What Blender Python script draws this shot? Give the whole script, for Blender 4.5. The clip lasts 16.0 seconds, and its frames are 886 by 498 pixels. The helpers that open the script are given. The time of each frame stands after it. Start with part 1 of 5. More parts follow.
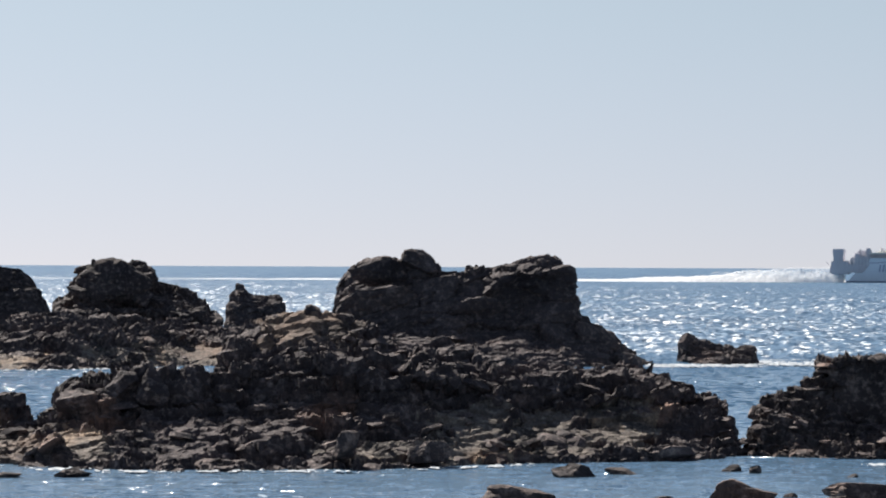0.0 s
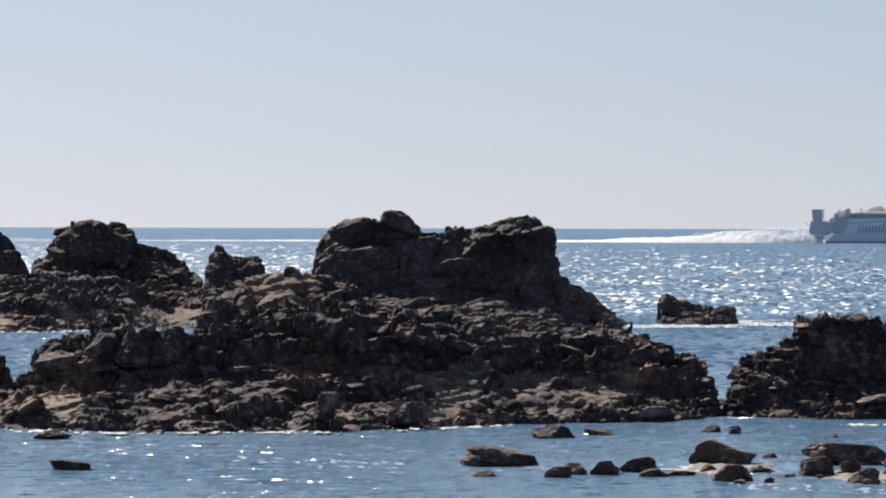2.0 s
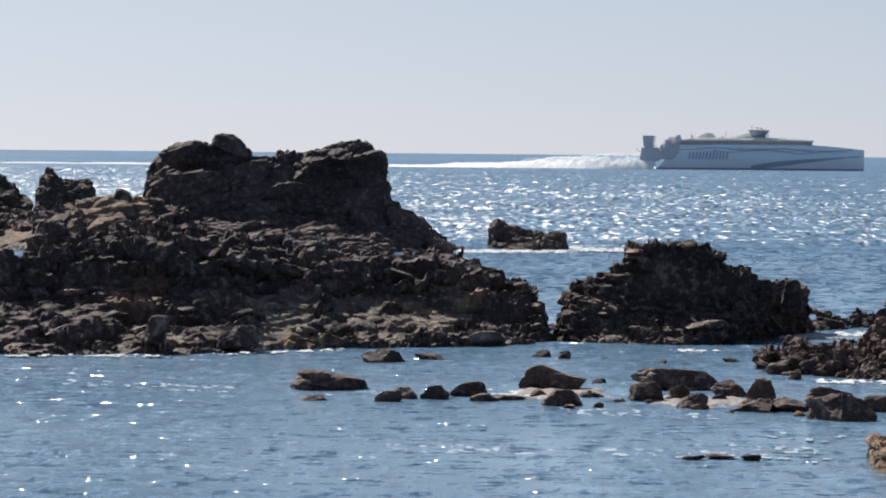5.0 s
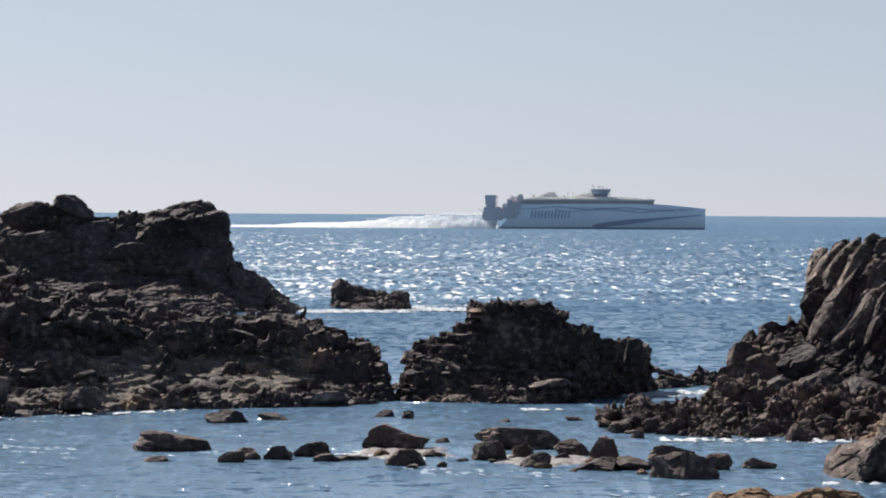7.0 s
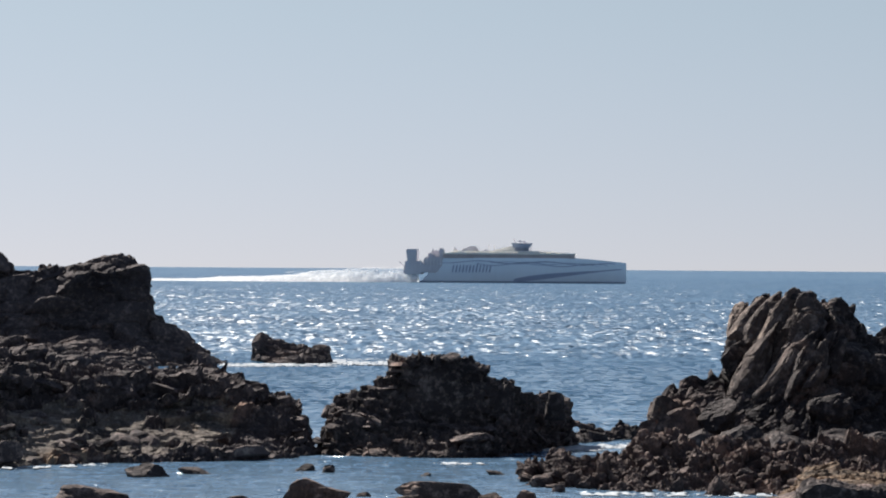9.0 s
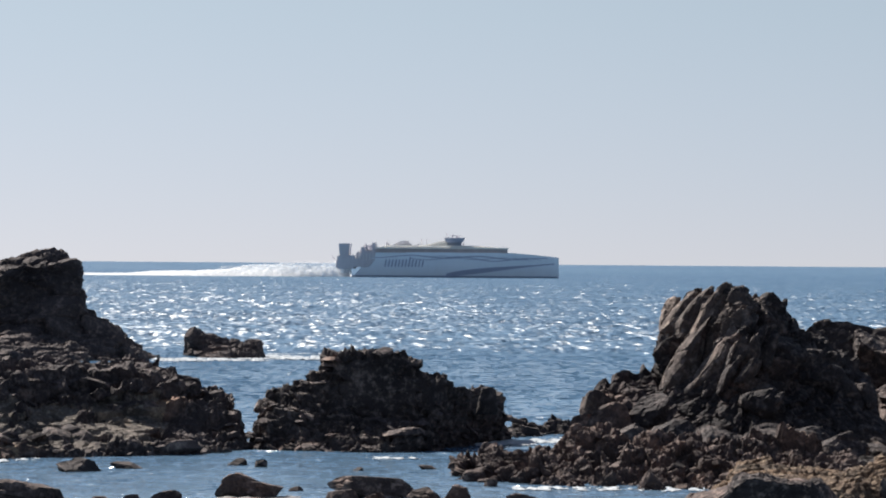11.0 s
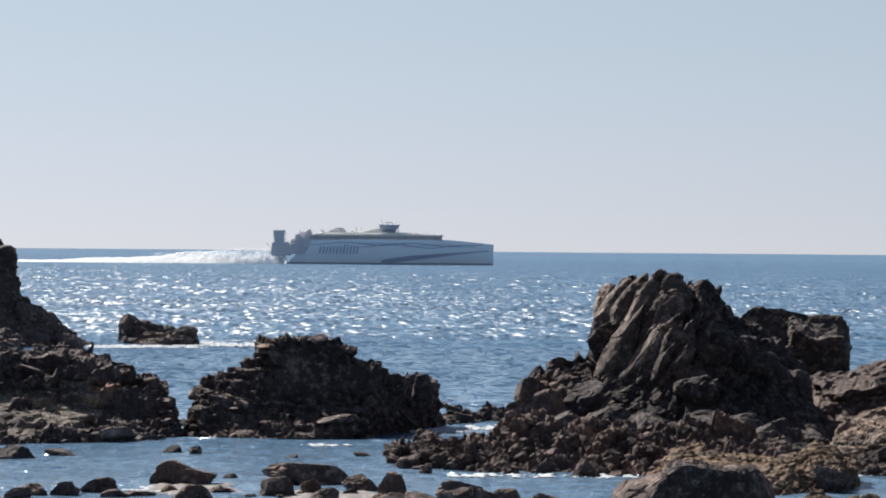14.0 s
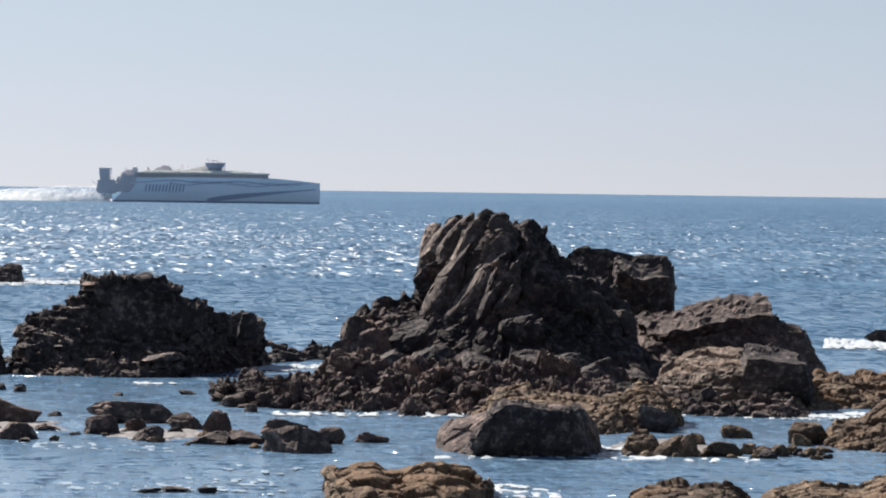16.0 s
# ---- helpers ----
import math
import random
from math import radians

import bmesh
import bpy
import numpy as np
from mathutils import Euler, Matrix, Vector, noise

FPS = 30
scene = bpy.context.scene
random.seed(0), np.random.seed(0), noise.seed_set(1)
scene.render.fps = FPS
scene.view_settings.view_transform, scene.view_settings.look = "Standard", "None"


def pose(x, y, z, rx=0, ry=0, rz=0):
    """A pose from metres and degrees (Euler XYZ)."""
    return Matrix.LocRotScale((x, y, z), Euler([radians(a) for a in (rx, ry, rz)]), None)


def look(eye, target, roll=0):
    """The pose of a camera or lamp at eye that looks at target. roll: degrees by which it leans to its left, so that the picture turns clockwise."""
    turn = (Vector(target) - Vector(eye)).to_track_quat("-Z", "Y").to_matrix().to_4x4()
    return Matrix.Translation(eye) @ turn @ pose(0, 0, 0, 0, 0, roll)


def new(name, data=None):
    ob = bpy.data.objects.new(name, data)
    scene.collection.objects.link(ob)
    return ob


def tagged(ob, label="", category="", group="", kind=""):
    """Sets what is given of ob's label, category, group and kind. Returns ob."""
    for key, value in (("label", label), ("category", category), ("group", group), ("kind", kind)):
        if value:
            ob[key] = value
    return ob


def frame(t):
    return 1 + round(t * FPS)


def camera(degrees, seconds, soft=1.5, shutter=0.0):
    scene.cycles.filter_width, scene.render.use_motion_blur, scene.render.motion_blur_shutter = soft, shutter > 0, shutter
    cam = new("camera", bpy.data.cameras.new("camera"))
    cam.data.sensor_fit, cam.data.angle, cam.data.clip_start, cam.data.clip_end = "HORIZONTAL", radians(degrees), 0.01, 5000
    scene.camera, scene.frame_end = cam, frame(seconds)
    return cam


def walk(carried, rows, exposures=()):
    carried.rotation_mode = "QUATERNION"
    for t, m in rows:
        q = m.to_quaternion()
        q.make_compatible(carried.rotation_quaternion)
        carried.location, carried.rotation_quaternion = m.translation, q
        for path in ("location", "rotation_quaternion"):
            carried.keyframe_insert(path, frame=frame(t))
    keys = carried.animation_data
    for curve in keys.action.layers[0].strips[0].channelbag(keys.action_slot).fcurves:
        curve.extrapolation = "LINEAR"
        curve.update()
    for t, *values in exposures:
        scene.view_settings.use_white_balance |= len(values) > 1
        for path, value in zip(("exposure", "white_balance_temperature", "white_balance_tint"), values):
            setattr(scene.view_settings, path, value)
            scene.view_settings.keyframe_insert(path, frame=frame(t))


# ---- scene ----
EYE_Z = 9.5          # the eye above the water
SEA_RADIUS = 4900.0  # where the water meets the sky

# ---- camera: it stands on the shore and pans after the ferry ----
# seconds, bearing, tilt and lean in degrees
AIM = [
    (0, -5.071, 0.149, 0.257), (0.5, -5.051, 0.816, 0.180), (1, -5.086, 0.805, 0.126), (1.5, -5.471, 0.010, 0.133),
    (2, -4.772, -0.408, 0.142), (2.5, -3.323, -0.406, 0.217), (3, -3.289, -1.444, 0.136), (3.2, -3.264, -1.478, 0.250),
    (5.3, -1.969, -1.488, 0.495), (5.5, -1.642, -1.487, 0.450), (6, -0.942, -1.410, 0.341), (6.5, -0.431, -1.291, 0.432),
    (7, -0.080, -0.607, 0.329), (7.5, 0.289, -0.123, 0.385), (8, 0.577, 0.084, 0.401), (8.5, 0.884, 0.159, 0.397),
    (10.8, 1.728, 0.194, 0.433), (11, 2.020, 0.104, 0.433), (11.5, 2.359, 0.060, 0.494), (12, 2.425, 0.166, 0.442),
    (12.5, 2.888, 0.240, 0.461), (13, 2.962, 0.299, 0.468), (13.5, 2.971, 0.178, 0.483), (14, 2.961, -0.076, 0.463),
    (14.5, 2.979, -0.952, 0.429), (15, 3.112, -0.918, 0.656), (15.5, 4.817, -0.811, 0.841), (16, 5.471, -0.929, 0.758),
]


def aim(bearing, tilt, lean):
    b, t = radians(bearing), radians(tilt)
    eye = Vector((0, 0, EYE_Z))
    return look(eye, eye + Vector((math.sin(b) * math.cos(t), math.cos(b) * math.cos(t), math.sin(t))) * 100, lean)


cam = camera(12.7, 16.0, soft=2.0)
walk(cam, [(t, aim(b, p, r)) for t, b, p, r in AIM], [(0, 1.02), (1.5, 0.94), (3.0, 1.01), (6.5, 1.0), (8.0, 0.95), (11.0, 1.02), (13.0, 1.04), (14.5, 1.07), (16.0, 1.12)])

# ---- world and sun ----
SUN_AZ, SUN_EL = -41.0, 42.0     # degrees left of straight ahead, and above the horizon
world = bpy.data.worlds.new("world")
scene.world = world
world.use_nodes = True
wn, wl = world.node_tree.nodes, world.node_tree.links
wn.clear()
sky = wn.new("ShaderNodeTexSky")
sky.sky_type, sky.sun_disc = "NISHITA", False
sky.sun_elevation, sky.sun_rotation = radians(SUN_EL), radians(SUN_AZ)
sky.altitude, sky.air_density, sky.dust_density, sky.ozone_density = 0, 1.0, 0.3, 3.0
# the clear air over the sea: the yellow band at the very horizon is lifted out
up = wn.new("ShaderNodeVectorMath")
up.operation = "ADD"
up.inputs[1].default_value = (0, 0, 0.075)
nrm = wn.new("ShaderNodeVectorMath")
nrm.operation = "NORMALIZE"
wl.new(wn.new("ShaderNodeTexCoord").outputs["Generated"], up.inputs[0])
wl.new(up.outputs[0], nrm.inputs[0])
wl.new(nrm.outputs[0], sky.inputs["Vector"])
# sea haze: a little lavender low down, paler blue above
sepw = wn.new("ShaderNodeSeparateXYZ")
wl.new(up.inputs[0].links[0].from_socket, sepw.inputs[0])
mrw = wn.new("ShaderNodeMapRange")
for i, v in ((1, 0.0), (2, 0.085), (3, 0.0), (4, 1.0)):
    mrw.inputs[i].default_value = v
wl.new(sepw.outputs[2], mrw.inputs[0])
tintw = wn.new("ShaderNodeMix")
tintw.data_type = "RGBA"
tintw.inputs[6].default_value, tintw.inputs[7].default_value = (1.12, 0.885, 0.905, 1), (1.22, 1.0, 0.84, 1)
wl.new(mrw.outputs[0], tintw.inputs[0])
haze = wn.new("ShaderNodeMix")
haze.data_type, haze.blend_type = "RGBA", "MULTIPLY"
haze.inputs[0].default_value = 1.0
wl.new(tintw.outputs[2], haze.inputs[7])
wl.new(sky.outputs[0], haze.inputs[6])
bg = wn.new("ShaderNodeBackground")
bg.inputs["Strength"].default_value = 0.05
wo = wn.new("ShaderNodeOutputWorld")
wl.new(haze.outputs[2], bg.inputs[0])
wl.new(bg.outputs[0], wo.inputs[0])

sun = new("sun", bpy.data.lights.new("sun", "SUN"))
sun.data.energy, sun.data.angle, sun.data.color = 5.0, radians(0.53), (1.0, 0.95, 0.88)
a, e = radians(SUN_AZ), radians(SUN_EL)
sun.matrix_world = look((0, 0, 300), Vector((0, 0, 300)) - Vector((math.sin(a) * math.cos(e), math.cos(a) * math.cos(e), math.sin(e))))


# ---- materials ----
def material(name):
    m = bpy.data.materials.new(name)
    m.use_nodes = True
    n, l = m.node_tree.nodes, m.node_tree.links
    return m, n, l, n["Principled BSDF"]


def tex_noise(n, l, vec, scale, detail=4.0, rough=0.55):
    t = n.new("ShaderNodeTexNoise")
    t.inputs["Scale"].default_value, t.inputs["Detail"].default_value, t.inputs["Roughness"].default_value = scale, detail, rough
    l.new(vec, t.inputs["Vector"])
    return t.outputs["Fac"]


def ramp(n, l, fac, *stops):
    r = n.new("ShaderNodeValToRGB")
    while len(r.color_ramp.elements) < len(stops):
        r.color_ramp.elements.new(0.5)
    for el, (p, c) in zip(r.color_ramp.elements, stops):
        el.position, el.color = p, (*c, 1) if len(c) == 3 else c
    l.new(fac, r.inputs[0])
    return r.outputs[0]


def mixed(n, l, fac, a, b, kind="MIX"):
    m = n.new("ShaderNodeMix")
    m.data_type, m.blend_type = "RGBA", kind
    for sock, v in ((m.inputs[0], fac), (m.inputs[6], a), (m.inputs[7], b)):
        if isinstance(v, bpy.types.NodeSocket):
            l.new(v, sock)
        else:
            sock.default_value = v if isinstance(v, (int, float)) else (*v, 1)
    return m.outputs[2]


def math_node(n, l, op, a, b=0.0):
    m = n.new("ShaderNodeMath")
    m.operation = op
    for sock, v in ((m.inputs[0], a), (m.inputs[1], b)):
        if isinstance(v, bpy.types.NodeSocket):
            l.new(v, sock)
        else:
            sock.default_value = v
    return m.outputs[0]


def bumped(n, l, height, strength, distance, normal=None):
    b = n.new("ShaderNodeBump")
    b.inputs["Strength"].default_value, b.inputs["Distance"].default_value = strength, distance
    l.new(height, b.inputs["Height"])
    if normal is not None:
        l.new(normal, b.inputs["Normal"])
    return b.outputs[0]


def rock_material(name, dark, mid, pale, tint, tint_from=0.58, grain=1.0):
    """Weathered sea rock: dark and pale beds, lichen or weed in patches, fine relief."""
    m, n, l, p = material(name)
    co = n.new("ShaderNodeNewGeometry").outputs["Position"]
    big = tex_noise(n, l, co, 0.35 * grain, 5, 0.6)
    fine = tex_noise(n, l, co, 2.6 * grain, 6, 0.65)
    col = mixed(n, l, ramp(n, l, big, (0.34, (0, 0, 0)), (0.66, (1, 1, 1))), dark, mid)
    col = mixed(n, l, ramp(n, l, fine, (0.5, (0, 0, 0)), (0.68, (0.8, 0.8, 0.8))), col, pale)
    own = n.new("ShaderNodeObjectInfo").outputs["Random"]
    col = mixed(n, l, 0.8, col, ramp(n, l, own, (0.0, (0.6, 0.6, 0.62)), (1.0, (1.35, 1.3, 1.22))), "MULTIPLY")
    patch = tex_noise(n, l, co, 0.22 * grain, 3, 0.5)
    col = mixed(n, l, math_node(n, l, "MULTIPLY", ramp(n, l, patch, (tint_from, (0, 0, 0)), (tint_from + 0.12, (1, 1, 1))),
                                ramp(n, l, fine, (0.35, (0.2, 0.2, 0.2)), (0.6, (1, 1, 1)))), col, tint)
    speck = tex_noise(n, l, co, 11.0 * grain, 4, 0.7)
    col = mixed(n, l, 0.6, col, ramp(n, l, speck, (0.32, (0.35, 0.35, 0.36)), (0.68, (1.7, 1.66, 1.62))), "MULTIPLY")
    l.new(col, p.inputs["Base Color"])
    p.inputs["Roughness"].default_value = 0.88
    p.inputs["Specular IOR Level"].default_value = 0.25
    vor = n.new("ShaderNodeTexVoronoi")
    vor.feature = "DISTANCE_TO_EDGE"
    vor.inputs["Scale"].default_value = 2.4 * grain
    l.new(co, vor.inputs["Vector"])
    cracks = ramp(n, l, vor.outputs["Distance"], (0.0, (0, 0, 0)), (0.09, (1, 1, 1)))
    nb = bumped(n, l, cracks, 0.3, 0.05)
    nb = bumped(n, l, tex_noise(n, l, co, 5.0 * grain, 6, 0.7), 0.75, 0.09, nb)
    l.new(nb, p.inputs["Normal"])
    return m


MAT_REEF = rock_material("reef_rock", (0.03578, 0.02945, 0.0321), (0.0895, 0.07166, 0.07157), (0.2842, 0.2306, 0.2105), (0.2315, 0.1423, 0.1052), 0.6)
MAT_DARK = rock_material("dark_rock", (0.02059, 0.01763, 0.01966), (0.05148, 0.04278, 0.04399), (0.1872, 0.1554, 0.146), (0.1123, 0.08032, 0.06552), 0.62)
MAT_FAR = rock_material("peak_rock", (0.039, 0.03274, 0.03575), (0.0806, 0.06669, 0.0689), (0.195, 0.1576, 0.1469), (0.143, 0.1043, 0.091), 0.6, 0.7)
MAT_BROWN = rock_material("brown_rock", (0.0312, 0.02377, 0.02392), (0.08112, 0.06014, 0.0572), (0.26, 0.1988, 0.1789), (0.1664, 0.1086, 0.08632), 0.58)
# rosy rock holds the sunlight on the fluted crag's left flank
MAT_ROSE_LIT = rock_material("rosy_lit_rock", (0.052, 0.041, 0.038), (0.145, 0.112, 0.1), (0.33, 0.27, 0.235), (0.2, 0.145, 0.118), 0.56)
# pale rock for patches where sunlight is put into the colour
MAT_PALE_LIT = rock_material("pale_lit_rock", (0.06, 0.051, 0.046), (0.2, 0.168, 0.143), (0.4, 0.345, 0.285), (0.3, 0.21, 0.14), 0.56)
MAT_RUST = rock_material("lichened_rock", (0.045, 0.036, 0.032), (0.13, 0.097, 0.08), (0.32, 0.255, 0.21), (0.19, 0.13, 0.095), 0.5)
MAT_WEED = rock_material("weedy_rock", (0.046, 0.033, 0.025), (0.124, 0.084, 0.058), (0.31, 0.235, 0.165), (0.17, 0.105, 0.062), 0.5, 1.6)


def sea_material():
    """Open sea with wind waves beyond the reef, calmer water inside it."""
    m, n, l, p = material("sea_water")
    co = n.new("ShaderNodeTexCoord").outputs["Object"]
    sep = n.new("ShaderNodeSeparateXYZ")
    l.new(co, sep.inputs[0])
    p.inputs["IOR"].default_value = 1.33
    p.inputs["Roughness"].default_value = 0.33
    p.inputs["Base Color"].default_value = (0.012, 0.06, 0.095, 1)
    wind = tex_noise(n, l, co, 0.012, 3, 0.5)
    # how open the water is: 0 inside the reef, 1 outside it
    mr = n.new("ShaderNodeMapRange")
    mr.interpolation_type = "SMOOTHSTEP"
    for i, v in ((1, 350.0), (2, 420.0), (3, 0.0), (4, 1.0)):
        mr.inputs[i].default_value = v
    l.new(sep.outputs[1], mr.inputs[0])
    opened = mr.outputs[0]
    # deep water is a darker blue than the sandy shallows inside the reef
    patches = tex_noise(n, l, co, 0.03, 3, 0.5)
    deep = ramp(n, l, patches, (0.35, (0.042, 0.098, 0.17)), (0.7, (0.07, 0.138, 0.22)))
    shallow = ramp(n, l, patches, (0.35, (0.07, 0.13, 0.205)), (0.7, (0.122, 0.19, 0.27)))
    drop = n.new("ShaderNodeMapRange")
    drop.interpolation_type = "SMOOTHSTEP"
    for i, v in ((1, 180.0), (2, 255.0), (3, 0.0), (4, 1.0)):
        drop.inputs[i].default_value = v
    l.new(sep.outputs[1], drop.inputs[0])
    l.new(mixed(n, l, drop.outputs[0], shallow, deep), p.inputs["Base Color"])

    def slopes(wide, long, turn, detail, amount):
        """Wave slopes: random tilts of the surface in cells of that size in metres."""
        mp = n.new("ShaderNodeMapping")
        mp.inputs["Scale"].default_value = (1 / wide, 1 / long, 1)
        mp.inputs["Rotation"].default_value = (0, 0, radians(turn))
        l.new(co, mp.inputs["Vector"])
        t = n.new("ShaderNodeTexNoise")
        t.inputs["Scale"].default_value, t.inputs["Detail"].default_value, t.inputs["Roughness"].default_value = 1.0, detail, 0.55
        l.new(mp.outputs[0], t.inputs["Vector"])
        c = n.new("ShaderNodeVectorMath")
        c.operation = "SUBTRACT"
        c.inputs[1].default_value = (0.5, 0.5, 0.5)
        l.new(t.outputs["Color"], c.inputs[0])
        k = n.new("ShaderNodeVectorMath")
        k.operation = "SCALE"
        l.new(c.outputs[0], k.inputs[0])
        if isinstance(amount, bpy.types.NodeSocket):
            l.new(amount, k.inputs["Scale"])
        else:
            k.inputs["Scale"].default_value = amount
        return k.outputs[0]

    def plus(a, b):
        v = n.new("ShaderNodeVectorMath")
        v.operation = "ADD"
        for sock, w in zip(v.inputs, (a, b)):
            if isinstance(w, tuple):
                sock.default_value = w
            else:
                l.new(w, sock)
        return v.outputs[0]

    gust = math_node(n, l, "ADD", math_node(n, l, "MULTIPLY", wind, 1.1), 0.35)
    # the steep small waves are lost to sight far out
    ease = n.new("ShaderNodeMapRange")
    for i, v in ((1, 700.0), (2, 3000.0), (3, 1.0), (4, 0.1)):
        ease.inputs[i].default_value = v
    l.new(sep.outputs[1], ease.inputs[0])
    gloss = n.new("ShaderNodeMapRange")
    for i, v in ((1, 500.0), (2, 2600.0), (3, 0.42), (4, 0.3)):
        gloss.inputs[i].default_value = v
    l.new(sep.outputs[1], gloss.inputs[0])
    calm = n.new("ShaderNodeMapRange")
    calm.inputs[3].default_value, calm.inputs[4].default_value = 0.42, 1.0
    l.new(opened, calm.inputs[0])
    l.new(math_node(n, l, "MULTIPLY", gloss.outputs[0], calm.outputs[0]), p.inputs["Roughness"])
    far_amount = math_node(n, l, "MULTIPLY", math_node(n, l, "ADD", math_node(n, l, "MULTIPLY", opened, SEA_OPEN), 0.2), gust)
    far_amount = math_node(n, l, "MULTIPLY", far_amount, ease.outputs[0])
    near_amount = math_node(n, l, "MULTIPLY", gust, SEA_NEAR)
    sl = plus(slopes(0.8, 3.0, 4, 2.0, far_amount), slopes(0.7, 2.2, -8, 2.0, near_amount))
    sl = plus(sl, slopes(0.2, 0.5, 6, 2.0, math_node(n, l, "MULTIPLY", near_amount, 1.15)))
    sl = plus(sl, slopes(4.0, 9.0, 12, 2.0, 0.4))
    sl = plus(sl, slopes(0.5, 5.0, 2, 2.0, math_node(n, l, "MULTIPLY", math_node(n, l, "SUBTRACT", 1.0, opened), 0.9)))
    still = math_node(n, l, "SUBTRACT", 1.0, opened)
    sl = plus(sl, slopes(1.1, 0.8, 3, 3.0, math_node(n, l, "MULTIPLY", still, math_node(n, l, "MULTIPLY", gust, 2.3))))
    sl = plus(sl, slopes(2.4, 0.9, 2, 3.0, math_node(n, l, "MULTIPLY", still, 0.9)))
    # seen so low over the water, mostly the faces turned to the shore show
    face = n.new("ShaderNodeVectorMath")
    face.operation = "SCALE"
    face.inputs[0].default_value = (0.0, -1.0, 0.0)
    toward = n.new("ShaderNodeMapRange")
    for i, v in ((1, 180.0), (2, 260.0), (3, 0.0), (4, SEA_FACE)):
        toward.inputs[i].default_value = v
    l.new(sep.outputs[1], toward.inputs[0])
    far_off = n.new("ShaderNodeMapRange")
    for i, v in ((1, 700.0), (2, 3000.0), (3, 1.0), (4, 0.1)):
        far_off.inputs[i].default_value = v
    l.new(sep.outputs[1], far_off.inputs[0])
    l.new(math_node(n, l, "MULTIPLY", toward.outputs[0], far_off.outputs[0]), face.inputs["Scale"])
    sl = plus(sl, face.outputs[0])
    sl = plus(sl, slopes(1.6, 26.0, -1, 2.0, math_node(n, l, "MULTIPLY", opened, 0.7)))
    # the steep leading faces of wavelets all lean one way, down the wind
    def span(a, b, c, d):
        """A share of the water by its distance offshore, from c at a to d at b."""
        r = n.new("ShaderNodeMapRange")
        r.interpolation_type = "SMOOTHSTEP"
        for i, v in ((1, a), (2, b), (3, c), (4, d)):
            r.inputs[i].default_value = v
        l.new(sep.outputs[1], r.inputs[0])
        return r.outputs[0]

    def crests(wide, long, low, high, share, steep=1.0):
        """Leaning faces in cells of that size; where share falls there are fewer of them."""
        mp = n.new("ShaderNodeMapping")
        mp.inputs["Scale"].default_value = (1 / wide, 1 / long, 1)
        mp.inputs["Rotation"].default_value = (0, 0, radians(-1))
        l.new(co, mp.inputs["Vector"])
        less = math_node(n, l, "MULTIPLY", math_node(n, l, "SUBTRACT", share, 1.0), 0.3)
        c = ramp(n, l, math_node(n, l, "ADD", tex_noise(n, l, mp.outputs[0], 1.0, 2, 0.5), less), (low, (0, 0, 0)), (high, (1, 1, 1)))
        k = n.new("ShaderNodeVectorMath")
        k.operation = "SCALE"
        k.inputs[0].default_value = [v * steep for v in WAVE_LEAN]
        l.new(c, k.inputs["Scale"])
        return k.outputs[0]

    squall = n.new("ShaderNodeMapping")
    squall.inputs["Scale"].default_value = (0.03, 0.008, 1)
    l.new(co, squall.inputs["Vector"])
    windy = ramp(n, l, tex_noise(n, l, squall.outputs[0], 1.0, 4, 0.6), (0.36, (0.76, 0.76, 0.76)), (0.6, (1, 1, 1)))
    inner = math_node(n, l, "MULTIPLY", math_node(n, l, "MULTIPLY", opened, span(560, 1100, 1.06, 0.45)), windy)
    sl = plus(sl, crests(1.5, 7.0, 0.455, 0.8, inner, 0.87))
    outer = math_node(n, l, "MULTIPLY", math_node(n, l, "MULTIPLY", span(600, 800, 0.3, 1.0), span(800, 2600, 0.9, 0.55)), windy)
    sl = plus(sl, crests(2.6, 24.0, 0.465, 0.79, outer, 0.88))
    paw = n.new("ShaderNodeMapping")
    paw.inputs["Scale"].default_value = (0.07, 0.03, 1)
    l.new(co, paw.inputs["Vector"])
    paws = ramp(n, l, tex_noise(n, l, paw.outputs[0], 1.0, 4, 0.6), (0.36, (0.68, 0.68, 0.68)), (0.6, (1, 1, 1)))
    sl = plus(sl, crests(0.22, 0.9, 0.58, 0.86, paws, 0.7))
    flat = n.new("ShaderNodeVectorMath")
    flat.operation = "MULTIPLY"
    flat.inputs[1].default_value = (1, 1, 0)
    l.new(sl, flat.inputs[0])
    nn = n.new("ShaderNodeVectorMath")
    nn.operation = "NORMALIZE"
    l.new(plus(flat.outputs[0], (0.0, 0.0, 1.0)), nn.inputs[0])
    l.new(nn.outputs[0], p.inputs["Normal"])
    return m


# the slope of a wave that throws the sun back to the shore
WAVE_LEAN = tuple(0.95 * v / math.sin(e) for v in (math.sin(a) * math.cos(e) - 0.17, math.cos(a) * math.cos(e) - 0.985)) + (0.0,)
SEA_OPEN, SEA_NEAR = 2.0, 1.15
SEA_FACE = 0.19
MAT_SEA = sea_material()


def foam_material(name, low, high):
    m, n, l, p = material(name)
    co = n.new("ShaderNodeTexCoord").outputs["Object"]
    f = tex_noise(n, l, co, 1.4, 5, 0.7)
    l.new(ramp(n, l, f, (0.35, low), (0.6, high)), p.inputs["Base Color"])
    p.inputs["Roughness"].default_value = 0.9
    l.new(bumped(n, l, f, 0.7, 0.1), p.inputs["Normal"])
    return m


MAT_FOAM = foam_material("sea_foam", (0.2, 0.24, 0.28), (0.46, 0.48, 0.5))
MAT_FROTH = foam_material("thin_froth", (0.11, 0.17, 0.24), (0.22, 0.28, 0.34))


